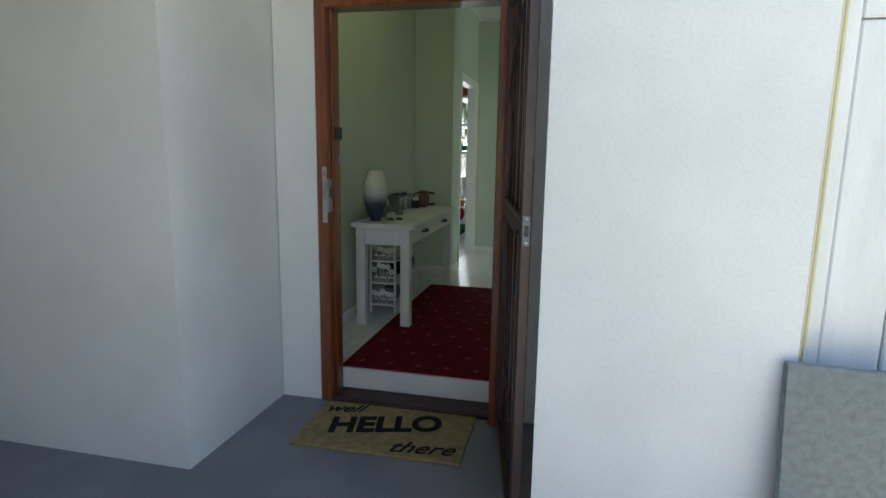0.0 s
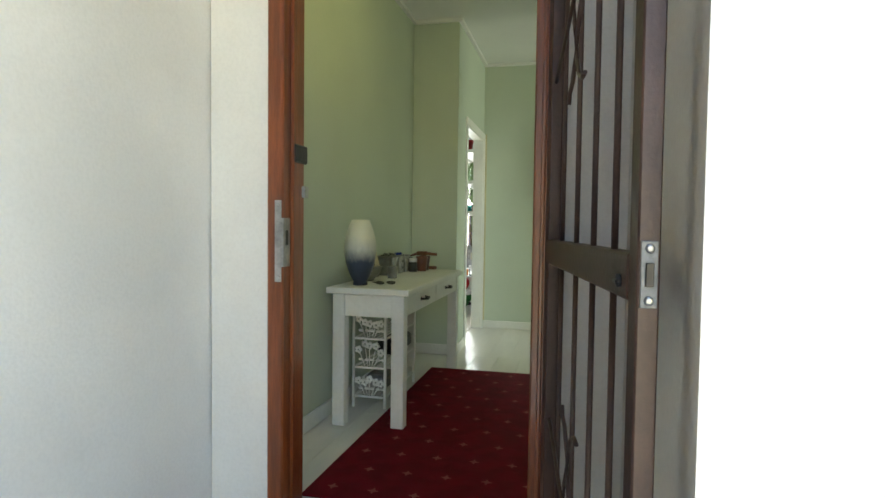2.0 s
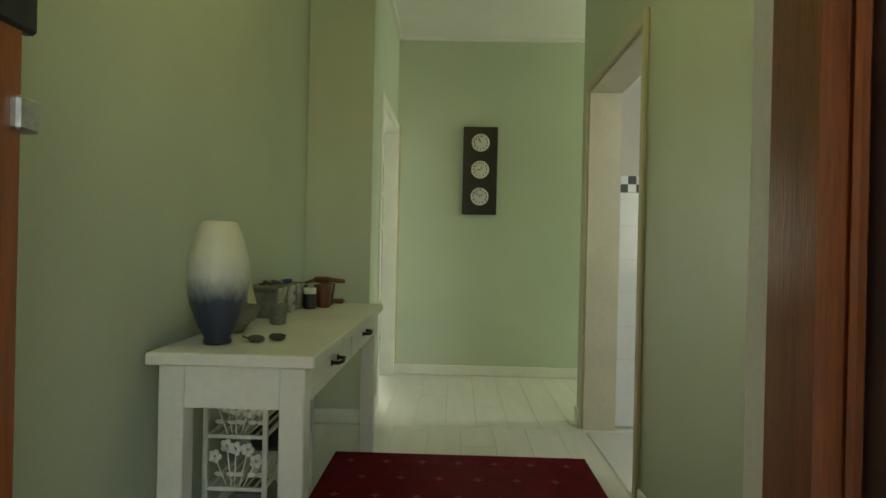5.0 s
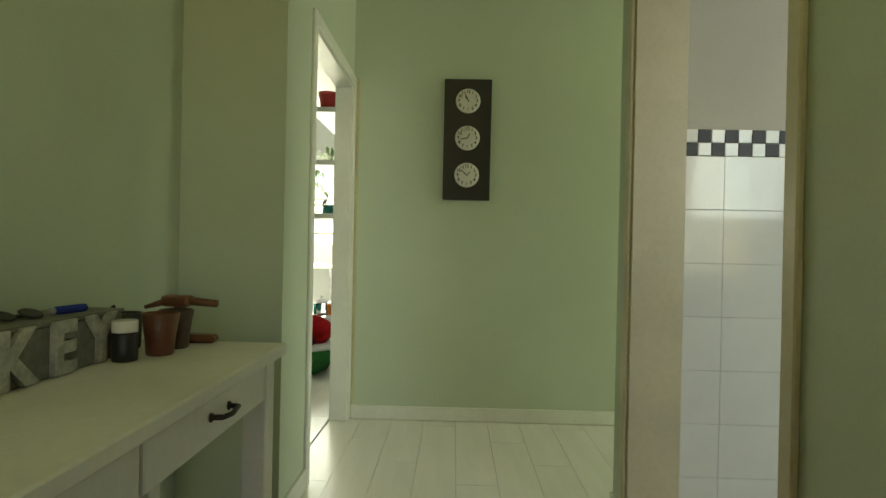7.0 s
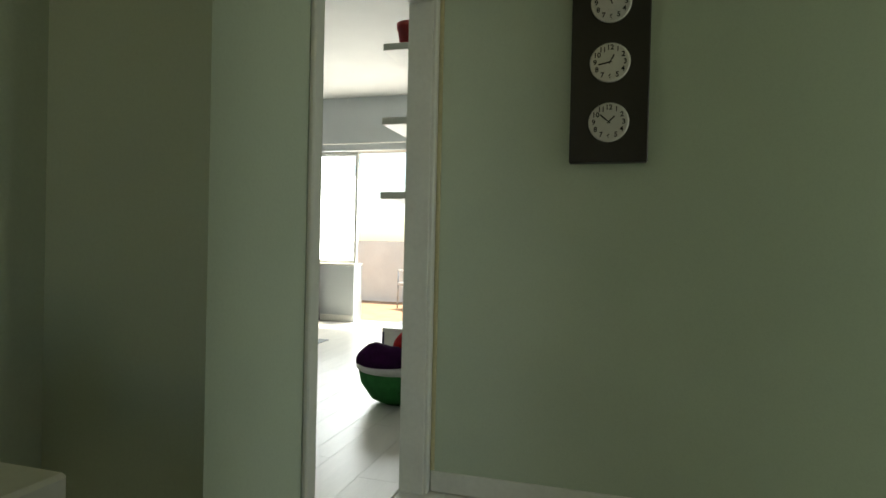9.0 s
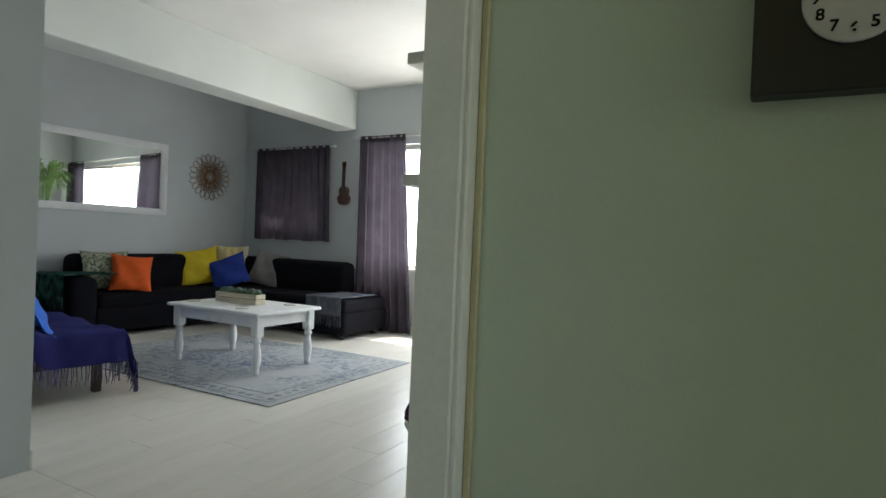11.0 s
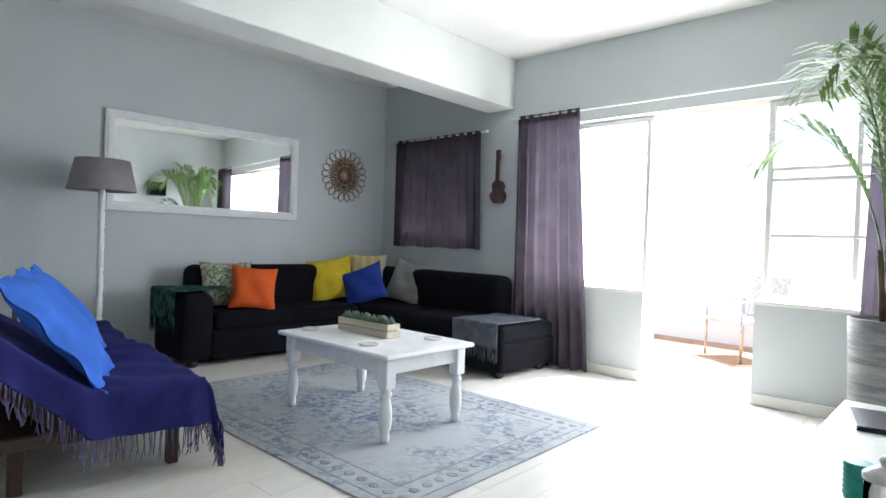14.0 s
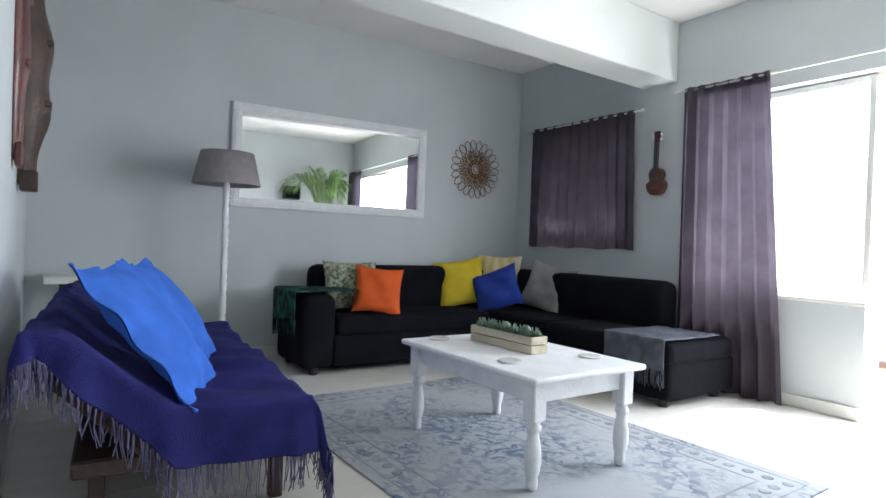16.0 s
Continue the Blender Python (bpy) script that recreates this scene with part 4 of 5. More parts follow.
def sofa():
    s = thing("corner_sofa", (0, 0, 0), "black upholstered corner sofa with round black feet", "sofa")
    xb, xf, yf = -6.70, -5.98, 10.42
    rb = lambda *a, v=0.035: place_round(a, v)

    def place_round(a, v):
        bm = B()
        box(bm, *a, bevel=v, seg=3)
        for f in bm.faces:
            f.smooth = True
        return bm
    part("base", rb(xb, 8.92, 0.05, xf, 11.2, 0.30), "charcoal", s)
    part("base", rb(xf - 0.02, yf, 0.05, -4.18, 11.2, 0.30), "charcoal", s)
    part("seat_cushion", rb(xb + 0.15, 8.95, 0.28, xf + 0.01, 10.43, 0.43, v=0.05), "charcoal", s)
    part("seat_cushion", rb(xb + 0.15, 10.43, 0.28, -5.3, 11.1, 0.43, v=0.05), "charcoal", s)
    part("seat_cushion", rb(-5.3, yf - 0.01, 0.28, -4.17, 11.17, 0.43, v=0.05), "charcoal", s)
    part("arm", rb(xb + 0.12, 8.68, 0.05, xf, 8.95, 0.60, v=0.07), "charcoal", s)
    b = rb(xb, 8.95, 0.30, xb + 0.22, 11.2, 0.80, v=0.08)
    part("backrest", b, "charcoal", s)
    part("backrest", rb(xb + 0.2, 10.96, 0.30, -4.62, 11.19, 0.79, v=0.08), "charcoal", s)
    for x, y in ((-6.06, 8.80), (-6.55, 8.80), (-4.27, 10.5), (-4.27, 11.08), (-6.1, 10.4)):
        bm = B()
        lathe(bm, [(0.030, 0.001), (0.038, 0.012), (0.040, 0.035), (0.034, 0.05), (0.042, 0.058), (0.042, 0.075)], 18, pose(x, y, 0))
        part("foot", bm, "black", s, "turned black wooden foot")


sofa()


def draped(name, label, material, x0, x1, y0, y1, z, drop, side, seed, fr=True):
    """A throw folded over an edge and hanging down."""
    t = thing(name, (0, 0, 0), label, "blanket")
    bm = B()
    run = abs((y1 - y0) if side == "y" else (x1 - x0))
    tot = run + drop

    def fn(a, b):
        d = a * tot
        w = 0.010 * math.sin(17 * b + seed) + 0.006 * math.sin(31 * b + 9 * a + seed)
        over = max(0.0, d - run)
        along = min(d, run)
        sag = 0.02 * math.sin(b * 3.1 + seed) * a
        if side == "y":
            return (x0 + (x1 - x0) * b, y1 + (y0 - y1) * along / run - (0.03 + 0.6 * max(0, w)) * min(1.0, max(0.0, (d - run + 0.06) / 0.06)), z + 0.016 + abs(w) * (0.5 if not over else 0) - over + sag * (1 if over else 0))
        return (x0 + (x1 - x0) * along / run + (0.012 + 0.6 * max(0, w)) * (1 if over else 0) * (1 if x1 > x0 else -1), y0 + (y1 - y0) * b, z + 0.012 + w * (0.5 if not over else 0) - over + sag * (1 if over else 0))
    sheet(bm, fn, 40, 40, (0, -0.005, 0.005))
    part("cloth", bm, material, t)
    if fr:
        bm = B()
        fringe_strands(bm, [fn(1, k / 44) for k in range(45)], 0.11, seed=seed, each=2)
        part("fringe", bm, material, t)["kind"] = "stuff"


draped("throw_blanket", "slate grey fringed throw hanging over the sofa end", "throw_grey", -4.66, -4.19, 10.40, 11.0, 0.43, 0.17, "y", 2)
draped("throw_blanket", "dark teal patterned throw over the sofa arm", "throw_green", -6.5, -6.02, 8.66, 9.15, 0.602, 0.22, "y", 5)

for lab, m, w, h, d, at, k in (
    ("green damask cushion against the sofa back", "damask", 0.46, 0.42, 0.15, pose(-6.33, 9.22, 0.43, -14, 0, 78), 1),
    ("plain orange cushion leaning on the sofa", "orange", 0.40, 0.40, 0.15, pose(-6.10, 9.33, 0.43, -22, 5, 66), 2),
    ("mustard yellow cushion in the sofa corner", "yellow", 0.48, 0.46, 0.15, pose(-6.36, 10.42, 0.43, -16, -10, 62), 3),
    ("yellow striped cushion in the sofa corner", "stripe", 0.44, 0.48, 0.14, pose(-6.36, 10.82, 0.45, -12, 0, 45), 4),
    ("royal blue cushion tilted on the sofa", "royal", 0.46, 0.42, 0.16, pose(-6.00, 10.56, 0.43, -26, -22, 38), 5),
    ("grey linen cushion beside the blue one", "grey_cloth", 0.46, 0.46, 0.15, pose(-5.88, 10.90, 0.43, -20, 12, 18), 6),
):
    cushion(lab, m, w, h, d, at, k)


def coffee_table():
    x0, x1, y0, y1, h = -4.69, -3.65, 8.73, 9.44, 0.49
    t = thing("coffee_table", (0, 0, 0), "distressed white wooden coffee table with turned legs", "table")
    bm = B()
    box(bm, x0, y0, h - 0.028, x1, y1, h, bevel=0.012, seg=3)
    part("tabletop", bm, "chalk", t)
    i = 0.075
    for a in (((x0 + i + .03, y0 + i - 0.01, h - 0.12, x1 - i - .03, y0 + i + 0.012, h - 0.028)), ((x0 + i + .03, y1 - i - 0.012, h - 0.12, x1 - i - .03, y1 - i + 0.01, h - 0.028)),
              ((x0 + i - 0.01, y0 + i + .03, h - 0.12, x0 + i + 0.012, y1 - i - .03, h - 0.028)), ((x1 - i - 0.012, y0 + i + .03, h - 0.12, x1 - i + 0.01, y1 - i - .03, h - 0.028))):
        part("apron", boxes(a, bevel=0.003), "chalk", t)
    prof = [(0.018, 0.013), (0.024, 0.02), (0.026, 0.05), (0.021, 0.065), (0.030, 0.085), (0.036, 0.13), (0.034, 0.18), (0.024, 0.235), (0.022, 0.25), (0.032, 0.262), (0.032, 0.275), (0.024, 0.285), (0.03, 0.30)]
    for x in (x0 + i, x1 - i):
        for y in (y0 + i, y1 - i):
            bm = B()
            lathe(bm, prof, 20, pose(x, y, 0))
            box(bm, x - 0.036, y - 0.036, 0.30, x + 0.036, y + 0.036, h - 0.028, bevel=0.006)
            part("leg", bm, "chalk", t)


coffee_table()


def planter():
    p = thing("succulent_planter", pose(-4.27, 9.12, 0.491, 0, 0, 1), "pale pine trough planted with small succulents", "planter")
    w, d, h = 0.235, 0.055, 0.085
    for k in range(2):
        z = 0.002 + k * 0.043
        part("slat", boxes((-w, -d, z, w, -d + 0.01, z + 0.039), bevel=0.002), "pine", p)
        part("slat", boxes((-w, d - 0.01, z, w, d, z + 0.039), bevel=0.002), "pine", p)
        part("slat", boxes((-w, -d + 0.01, z, -w + 0.01, d - 0.01, z + 0.039), bevel=0.002), "pine", p)
        part("slat", boxes((w - 0.01, -d + 0.01, z, w, d - 0.01, z + 0.039), bevel=0.002), "pine", p)
    part("soil", boxes((-w + 0.01, -d + 0.01, 0.004, w - 0.01, d - 0.01, 0.07)), "soil", p)
    rnd = random.Random(8)
    for k in range(9):
        x = -0.196 + k * 0.049
        bm = B()
        y = rnd.uniform(-0.015, 0.015)
        if k in (4, 7):
            blob(bm, (x, y, 0.095), 0.032, 12, (0.9, 0.9, 1.15))
        else:
            for ring in range(3):
                for a in range(9 - 2 * ring):
                    t = a / (9 - 2 * ring) * 6.283 + ring
                    e = 0.035 - ring * 0.009
                    tube(bm, [(x, y, 0.07), (x + e * 0.7 * math.cos(t), y + e * 0.7 * math.sin(t), 0.085 + ring * 0.008), (x + e * math.cos(t), y + e * math.sin(t), 0.098 + ring * 0.014)], 0.009, 5, 0.002)
        part("succulent", bm, "succulent", p)


planter()
for x, y in ((-3.96, 8.87), (-3.88, 9.31), (-4.60, 8.92)):
    bm = B()
    lathe(bm, [(0.052, 0.0005), (0.055, 0.003), (0.055, 0.008), (0.05, 0.011)], 28)
    solo("coaster", bm, "ceramic", "round white ceramic coaster on the coffee table", "coaster", group="coasters", at=pose(x, y, 0.490))


def big_rug():
    r = thing("area_rug", pose(-4.29, 9.12, 0, 0, 0, 0.8), "faded blue grey oriental rug with a worn pattern", "rug")
    part("woven_field", boxes((-1.21, -0.84, 0.001, 1.21, 0.84, 0.010), bevel=0.003), "faded_rug", r)
    bm = B()
    for o in (0.06, 0.20):
        for a in ((-1.21 + o, -0.84 + o, 1.21 - o, -0.832 + o), (-1.21 + o, 0.832 - o, 1.21 - o, 0.84 - o), (-1.21 + o, -0.832 + o, -1.202 + o, 0.832 - o), (1.202 - o, -0.832 + o, 1.21 - o, 0.832 - o)):
            box(bm, a[0], a[1], 0.0085, a[2], a[3], 0.0112)
    rnd = random.Random(3)
    for k in range(26):
        for y in (-0.71, 0.71):
            x = -1.1 + k * 0.088
            lathe(bm, [(0.026, 0.009), (0.026, 0.0113), (0.014, 0.0113), (0.013, 0.0105)], 8, pose(x, y + rnd.uniform(-.004, .004), 0))
    for k in range(16):
        for x in (-1.08, 1.08):
            lathe(bm, [(0.026, 0.009), (0.026, 0.0113), (0.014, 0.0113), (0.013, 0.0105)], 8, pose(x, -0.62 + k * 0.083, 0))
    part("border", bm, "rug_border", r, "paler grey border figures")["kind"] = "stuff"



M["rug_border"] = mat("faded_rug_border", (0.39, 0.415, 0.43), 0.95, vary=0.3, scale=9, grain=350, second=(0.27, 0.30, 0.33), bump=0.4)
big_rug()


def daybed():
    at = pose(-4.08, 7.97, 0, 0, 0, 175)
    d = thing("daybed", at, "dark wooden sleeper couch with a reclining back", "daybed")
    L = 2.05
    for u in (0.10, L - 0.14):
        for v in (0.06, 0.66):
            bm = B()
            box(bm, u, v, 0.001, u + 0.05, v + 0.05, 0.24, bevel=0.005)
            part("leg", bm, "brown_wood", d)
    part("frame", boxes((0.04, 0.03, 0.20, L - 0.04, 0.76, 0.26), bevel=0.008), "brown_wood", d)
    bm = B()
    box(bm, 0.0, 0.0, 0.25, L, 0.58, 0.385, bevel=0.05, seg=3)
    part("seat", bm, "brown_cloth", d, "brown seat mattress")
    bm = B()
    box(bm, 0.0, 0.0, -0.03, L, 0.12, 0.44, bevel=0.05, seg=3, m=pose(0, 0.46, 0.32, -46))
    part("backrest", bm, "brown_cloth", d, "brown reclined back mattress")
    t = thing("daybed_throw", at, "indigo fringed throw spread over the daybed", "blanket")
    prof = [(-0.035, 0.20), (-0.035, 0.33), (0.0, 0.395), (0.10, 0.405), (0.30, 0.40), (0.46, 0.41), (0.58, 0.49), (0.70, 0.57), (0.80, 0.65), (0.86, 0.68), (0.90, 0.67), (0.92, 0.60)]

    def at_profile(s):
        q = s * (len(prof) - 1)
        i = min(int(q), len(prof) - 2)
        f = q - i
        return prof[i][0] + (prof[i + 1][0] - prof[i][0]) * f, prof[i][1] + (prof[i + 1][1] - prof[i][1]) * f

    def fn(a, b):
        v, z = at_profile(a)
        fold = 0.016 * math.sin(14 * b + 4 * a) * math.sin(6 * a + 1) + 0.009 * abs(math.sin(21 * b + 9 * a + 1.5 * math.sin(7 * a))) + 0.006 * math.sin(45 * b - 17 * a) + 0.006 * math.sin(23 * a - 9 * b)
        if b < 0.13:
            k = (0.13 - b) / 0.13
            return (-0.03 - 0.014 * k - 0.020 * k * math.sin(30 * a) - 0.01 * k * math.sin(57 * a + 1), v + 0.008 * math.sin(20 * a) * k - (0.05 * k if a < 0.2 else 0), z + 0.012 + fold * (1 - k) - 0.20 * math.sin(k * 1.5) * ((0.75 if a < 0.15 else 1.0) - 0.62 * min(1.0, max(0.0, (a - 0.42) / 0.35))))
        u = -0.03 + (b - 0.13) / 0.87 * (L - 0.05)
        return (u, v - (0.012 * math.sin(26 * b) + 0.006 * math.sin(47 * b) if a < 0.17 else 0), z + 0.012 + fold)
    bm = B()
    sheet(bm, fn, 66, 90, (-0.004, -0.004, 0.005))
    part("cloth", bm, "throw_navy", t)
    bm = B()
    fringe_strands(bm, [fn(k / 100, 0.0) for k in range(101)], 0.115, 0.003, 3, 2)
    fringe_strands(bm, [fn(0.0, 0.0 + k / 100) for k in range(0, 18)], 0.09, 0.003, 4, 2)
    part("fringe", bm, "fringe", t, "knotted indigo and grey fringe")["kind"] = "stuff"
    cushion("large bright blue flanged cushion leaning on the daybed", "sky_blue", 0.55, 0.64, 0.13, pose(-4.33, 7.67, 0.405, 40, 0, -22), 11, flange=0.12, n=26)
    cushion("second bright blue flanged cushion on the daybed", "sky_blue", 0.53, 0.60, 0.13, pose(-4.86, 7.80, 0.41, 38, 0, -20), 12, flange=0.12, n=26)


M["brown_cloth"] = mat("brown_mattress_cloth", (0.07, 0.04, 0.035), 0.9, vary=0.2, scale=8, grain=260, bump=0.4)
daybed()


def floor_lamp():
    l = thing("floor_lamp", (-6.45, 8.23, 0), "turned white floor lamp with a grey drum shade", "lamp")
    bm = B()
    lathe(bm, [(0.14, 0.001), (0.14, 0.02), (0.10, 0.04), (0.03, 0.06)], 28)
    part("base", bm, "chalk", l)
    bm = B()
    prof, z = [(0.024, 0.06)], 0.06
    while z < 1.30:
        prof += [(0.018, z + 0.03), (0.028, z + 0.06), (0.020, z + 0.075), (0.030, z + 0.09), (0.022, z + 0.11), (0.026, z + 0.16)]
        z += 0.165
    prof += [(0.018, 1.40), (0.012, 1.48)]
    lathe(bm, prof, 16)
    part("stem", bm, "chalk", l)
    bm = B()
    lathe(bm, [(0.242, 1.385), (0.188, 1.625), (0.184, 1.625), (0.238, 1.385)], 40)
    bmesh.ops.delete(bm, geom=[f for f in bm.faces if len(f.verts) > 4], context="FACES_ONLY")
    part("shade", bm, "shade", l, "grey linen drum shade")
    bm = B()
    for k in range(3):
        a = k * 2.094
        tube(bm, [(0, 0, 1.48), (0.185 * math.cos(a), 0.185 * math.sin(a), 1.61)], 0.003, 5)
    blob(bm, (0, 0, 1.50), 0.03, 10, (1, 1, 1.4))
    part("bulb_carrier", bm, "ceramic", l)


floor_lamp()

ON_WALL = lambda y, z: pose(MW(y), y, z, 0, 0, TURN)


def wall_mirror():
    m = thing("wall_mirror_framed", ON_WALL(9.262, 1.68), "long mirror in a distressed white wooden frame", "mirror")
    w, h, f = 0.905, 0.428, 0.078
    for a in ((-w, -h, w, -h + f), (-w, h - f, w, h), (-w, -h + f, -w + f, h - f), (w - f, -h + f, w, h - f)):
        fr = part("frame", boxes((0.002, a[0], a[1], 0.036, a[2], a[3]), bevel=0.006), "chalk", m)
        lng = a[2] - a[0] > a[3] - a[1]
        b = (0.036, a[0] + 0.02, a[1] + 0.022, 0.044, a[2] - 0.02, a[3] - 0.022) if lng else (0.036, a[0] + 0.022, a[1] - 0.02, 0.044, a[2] - 0.022, a[3] + 0.02)
        part("moulding", boxes(b, bevel=0.003), "chalk", fr)
    part("glass", boxes((0.004, -w + f - 0.005, -h + f - 0.005, 0.016, w - f + 0.005, h - f + 0.005)), "mirror", m, "silvered mirror glass")


wall_mirror()


def cane_sunburst():
    s = thing("cane_wall_wreath", ON_WALL(10.76, 1.79), "round woven cane wall ornament with looped petals", "wall ornament")
    n = 22
    for k in range(n):
        a = k * 2 * math.pi / n
        for r0, r1, wd in ((0.08, 0.30, 0.042), (0.05, 0.2, 0.026)):
            bm = B()
            pts = []
            for i in range(13):
                t = i / 12 * 2 * math.pi
                rr = (r0 + r1) / 2 - (r1 - r0) / 2 * math.cos(t)
                ww = wd * math.sin(t)
                pts.append((0.012 + 0.006 * (k % 2), rr * math.cos(a) - ww * math.sin(a), rr * math.sin(a) + ww * math.cos(a)))
            tube(bm, pts, 0.0038, 5)
            part("petal", bm, "cane", s)
    bm = B()
    for r in (0.03, 0.055, 0.085):
        tube(bm, [(0.02, r * math.cos(i / 20 * 6.284), r * math.sin(i / 20 * 6.284)) for i in range(21)], 0.005, 5)
    part("centre_ring", bm, "cane", s)


cane_sunburst()


def curtain(label, x0, x1, z0, z1, y, folds, flare=(0, 0), seed=0, sheer=0.0):
    c = thing("curtain", (0, 0, 0), label, "curtain", group="aubergine curtains")
    bm = B()

    def fn(a, b):
        xa, xb = x0 - flare[0] * (1 - b), x1 + flare[1] * (1 - b)
        ph = folds * 2 * math.pi * a + 0.7 * math.sin(5 * a + seed)
        amp = 0.042 * (0.55 + 0.45 * (1 - b)) * (0.7 + 0.3 * math.sin(9 * a + seed))
        return (xa + (xb - xa) * a + 0.006 * math.sin(2 * ph), y + amp * math.sin(ph) + 0.008 * math.sin(3 * b + 7 * a + seed), z0 + (z1 - z0) * b + 0.006 * math.sin(21 * a + seed) * (1 - b))
    sheet(bm, fn, int(folds * 14), 18)
    part("cloth", bm, "curtain", c)
    bm = B()

    def head(a, b):
        p = fn(a, 1)
        return (p[0], y + (p[1] - y) * 0.8 - 0.004, z1 - 0.055 + b * 0.075)
    sheet(bm, head, int(folds * 14), 2)
    part("heading", bm, "curtain", c, "gathered heading tape")
    return c


curtain("long aubergine curtain drawn beside the balcony window", -4.68, -4.02, 0.015, 2.27, WW - 0.12, 7, (0.0, 0.16), 1)
curtain("short aubergine curtain across the small window", -6.43, -5.17, 1.02, 2.20, WW - 0.07, 11, (0.03, 0.03), 2)
curtain("long aubergine curtain behind the palm", -1.95, -1.26, 0.015, 2.27, WW - 0.12, 9, (0.05, 0.0), 3)
bm = B()
tube(bm, [(-4.75, WW - 0.12, 2.27), (-1.24, WW - 0.12, 2.27)], 0.008, 8)
solo("curtain_rail", bm, "white", "thin white curtain rail over the balcony window", "curtain rail")
bm = B()
tube(bm, [(-6.50, WW - 0.07, 2.205), (-5.10, WW - 0.07, 2.205)], 0.008, 8)
blob(bm, (-5.09, WW - 0.07, 2.205), 0.016, 8)
solo("curtain_rail", bm, "white", "thin white curtain rail over the small window", "curtain rail")


def ukulele():
    u = thing("ukulele", (-4.95, WW - 0.002, 1.48), "dark mahogany ukulele hanging on the wall", "ukulele")
    out = []
    for i in range(48):
        t = i / 48 * 2 * math.pi
        zz = -math.cos(t)
        z = 0.115 + 0.115 * zz
        wd = 0.088 if zz < 0 else 0.072
        w = wd * abs(math.sin(t)) ** 0.75 * (1 - 0.25 * math.exp(-((zz - 0.15) / 0.25) ** 2))
        out.append((math.copysign(w, math.sin(t)), z))
    bm = B()
    prism(bm, out, 0.006, 0.062, pose(0, 0, 0, 90))
    part("body", bm, "uke", u)
    bm = B()
    lathe(bm, [(0.026, 0), (0.026, 0.002)], 20, pose(0, -0.0625, 0.14, 90))
    part("sound_hole", bm, "plastic", u)
    part("bridge", boxes((-0.03, -0.068, 0.055, 0.03, -0.062, 0.066), bevel=0.002), "plastic", u)
    part("neck", boxes((-0.017, -0.062, 0.22, 0.017, -0.035, 0.44), bevel=0.005), "uke", u)
    part("fingerboard", boxes((-0.017, -0.066, 0.17, 0.017, -0.0622, 0.44)), "plastic", u)
    bm = B()
    prism(bm, [(-0.02, 0.44), (0.02, 0.44), (0.03, 0.50), (0.024, 0.53), (-0.024, 0.53), (-0.03, 0.50)], 0.038, 0.055, pose(0, 0, 0, 90))
    part("headstock", bm, "uke", u)
    for s in (-1, 1):
        for z in (0.465, 0.50):
            bm = B()
            blob(bm, (s * 0.036, -0.046, z), 0.009, 8)
            part("tuning_peg", bm, "ceramic", u)


ukulele()


def mask(x, z0, h, w, m, label, k, proud):
    c = thing("carved_mask", (x, 7.02, z0), label, "wall ornament", group="carved masks")
    bm = B()

    def fn(a, b):
        u, v = 2 * a - 1, b
        ww = w / 2 * (math.sin(math.pi * (0.06 + 0.88 * v)) ** 0.5)
        dep = proud * (1 - u * u) ** 0.5 * (0.5 + 0.5 * math.sin(math.pi * v)) + 0.09 * proud * math.sin(v * 19 + k) * (1 - abs(u))
        return (u * ww, 0.004 + max(0.0, dep), v * h)
    sheet(bm, fn, 16, 36, (0, -0.003, 0))
    for zz in (0.35, 0.62):
        box(bm, -w * 0.3, proud * 0.7, h * zz, w * 0.3, proud + 0.008, h * zz + 0.03, bevel=0.008)
    box(bm, -w * 0.32, 0.01, h - 0.06, w * 0.32, proud, h + 0.0, bevel=0.012)
    box(bm, -w * 0.28, 0.01, -0.03, w * 0.28, 0.01 + 0.6 * proud, 0.06, bevel=0.006)
    part("carving", bm, m, c)
    return c


mask(-4.75, 1.27, 0.98, 0.26, "mask_red", "long red-brown carved wooden wall panel", 0, 0.042)
mask(-5.30, 1.21, 1.02, 0.28, "mask_brown", "long dark carved wooden wall panel with pale bands", 2, 0.115)
M["green_dark"] = mat("dark_green_paint", (0.02, 0.05, 0.04), 0.5)
bm = boxes((-6.84, 7.13, 0.655, -6.47, 7.835, 0.70), bevel=0.004)
st = thing("side_table", (0, 0, 0), "small white side table with dark trestle legs", "table")
part("tabletop", bm, "white", st)
for y in (7.22, 7.74):
    for x in (-6.78, -6.53):
        part("leg", boxes((x, y, 0.001, x + 0.03, y + 0.03, 0.655), bevel=0.003), "green_dark", st)


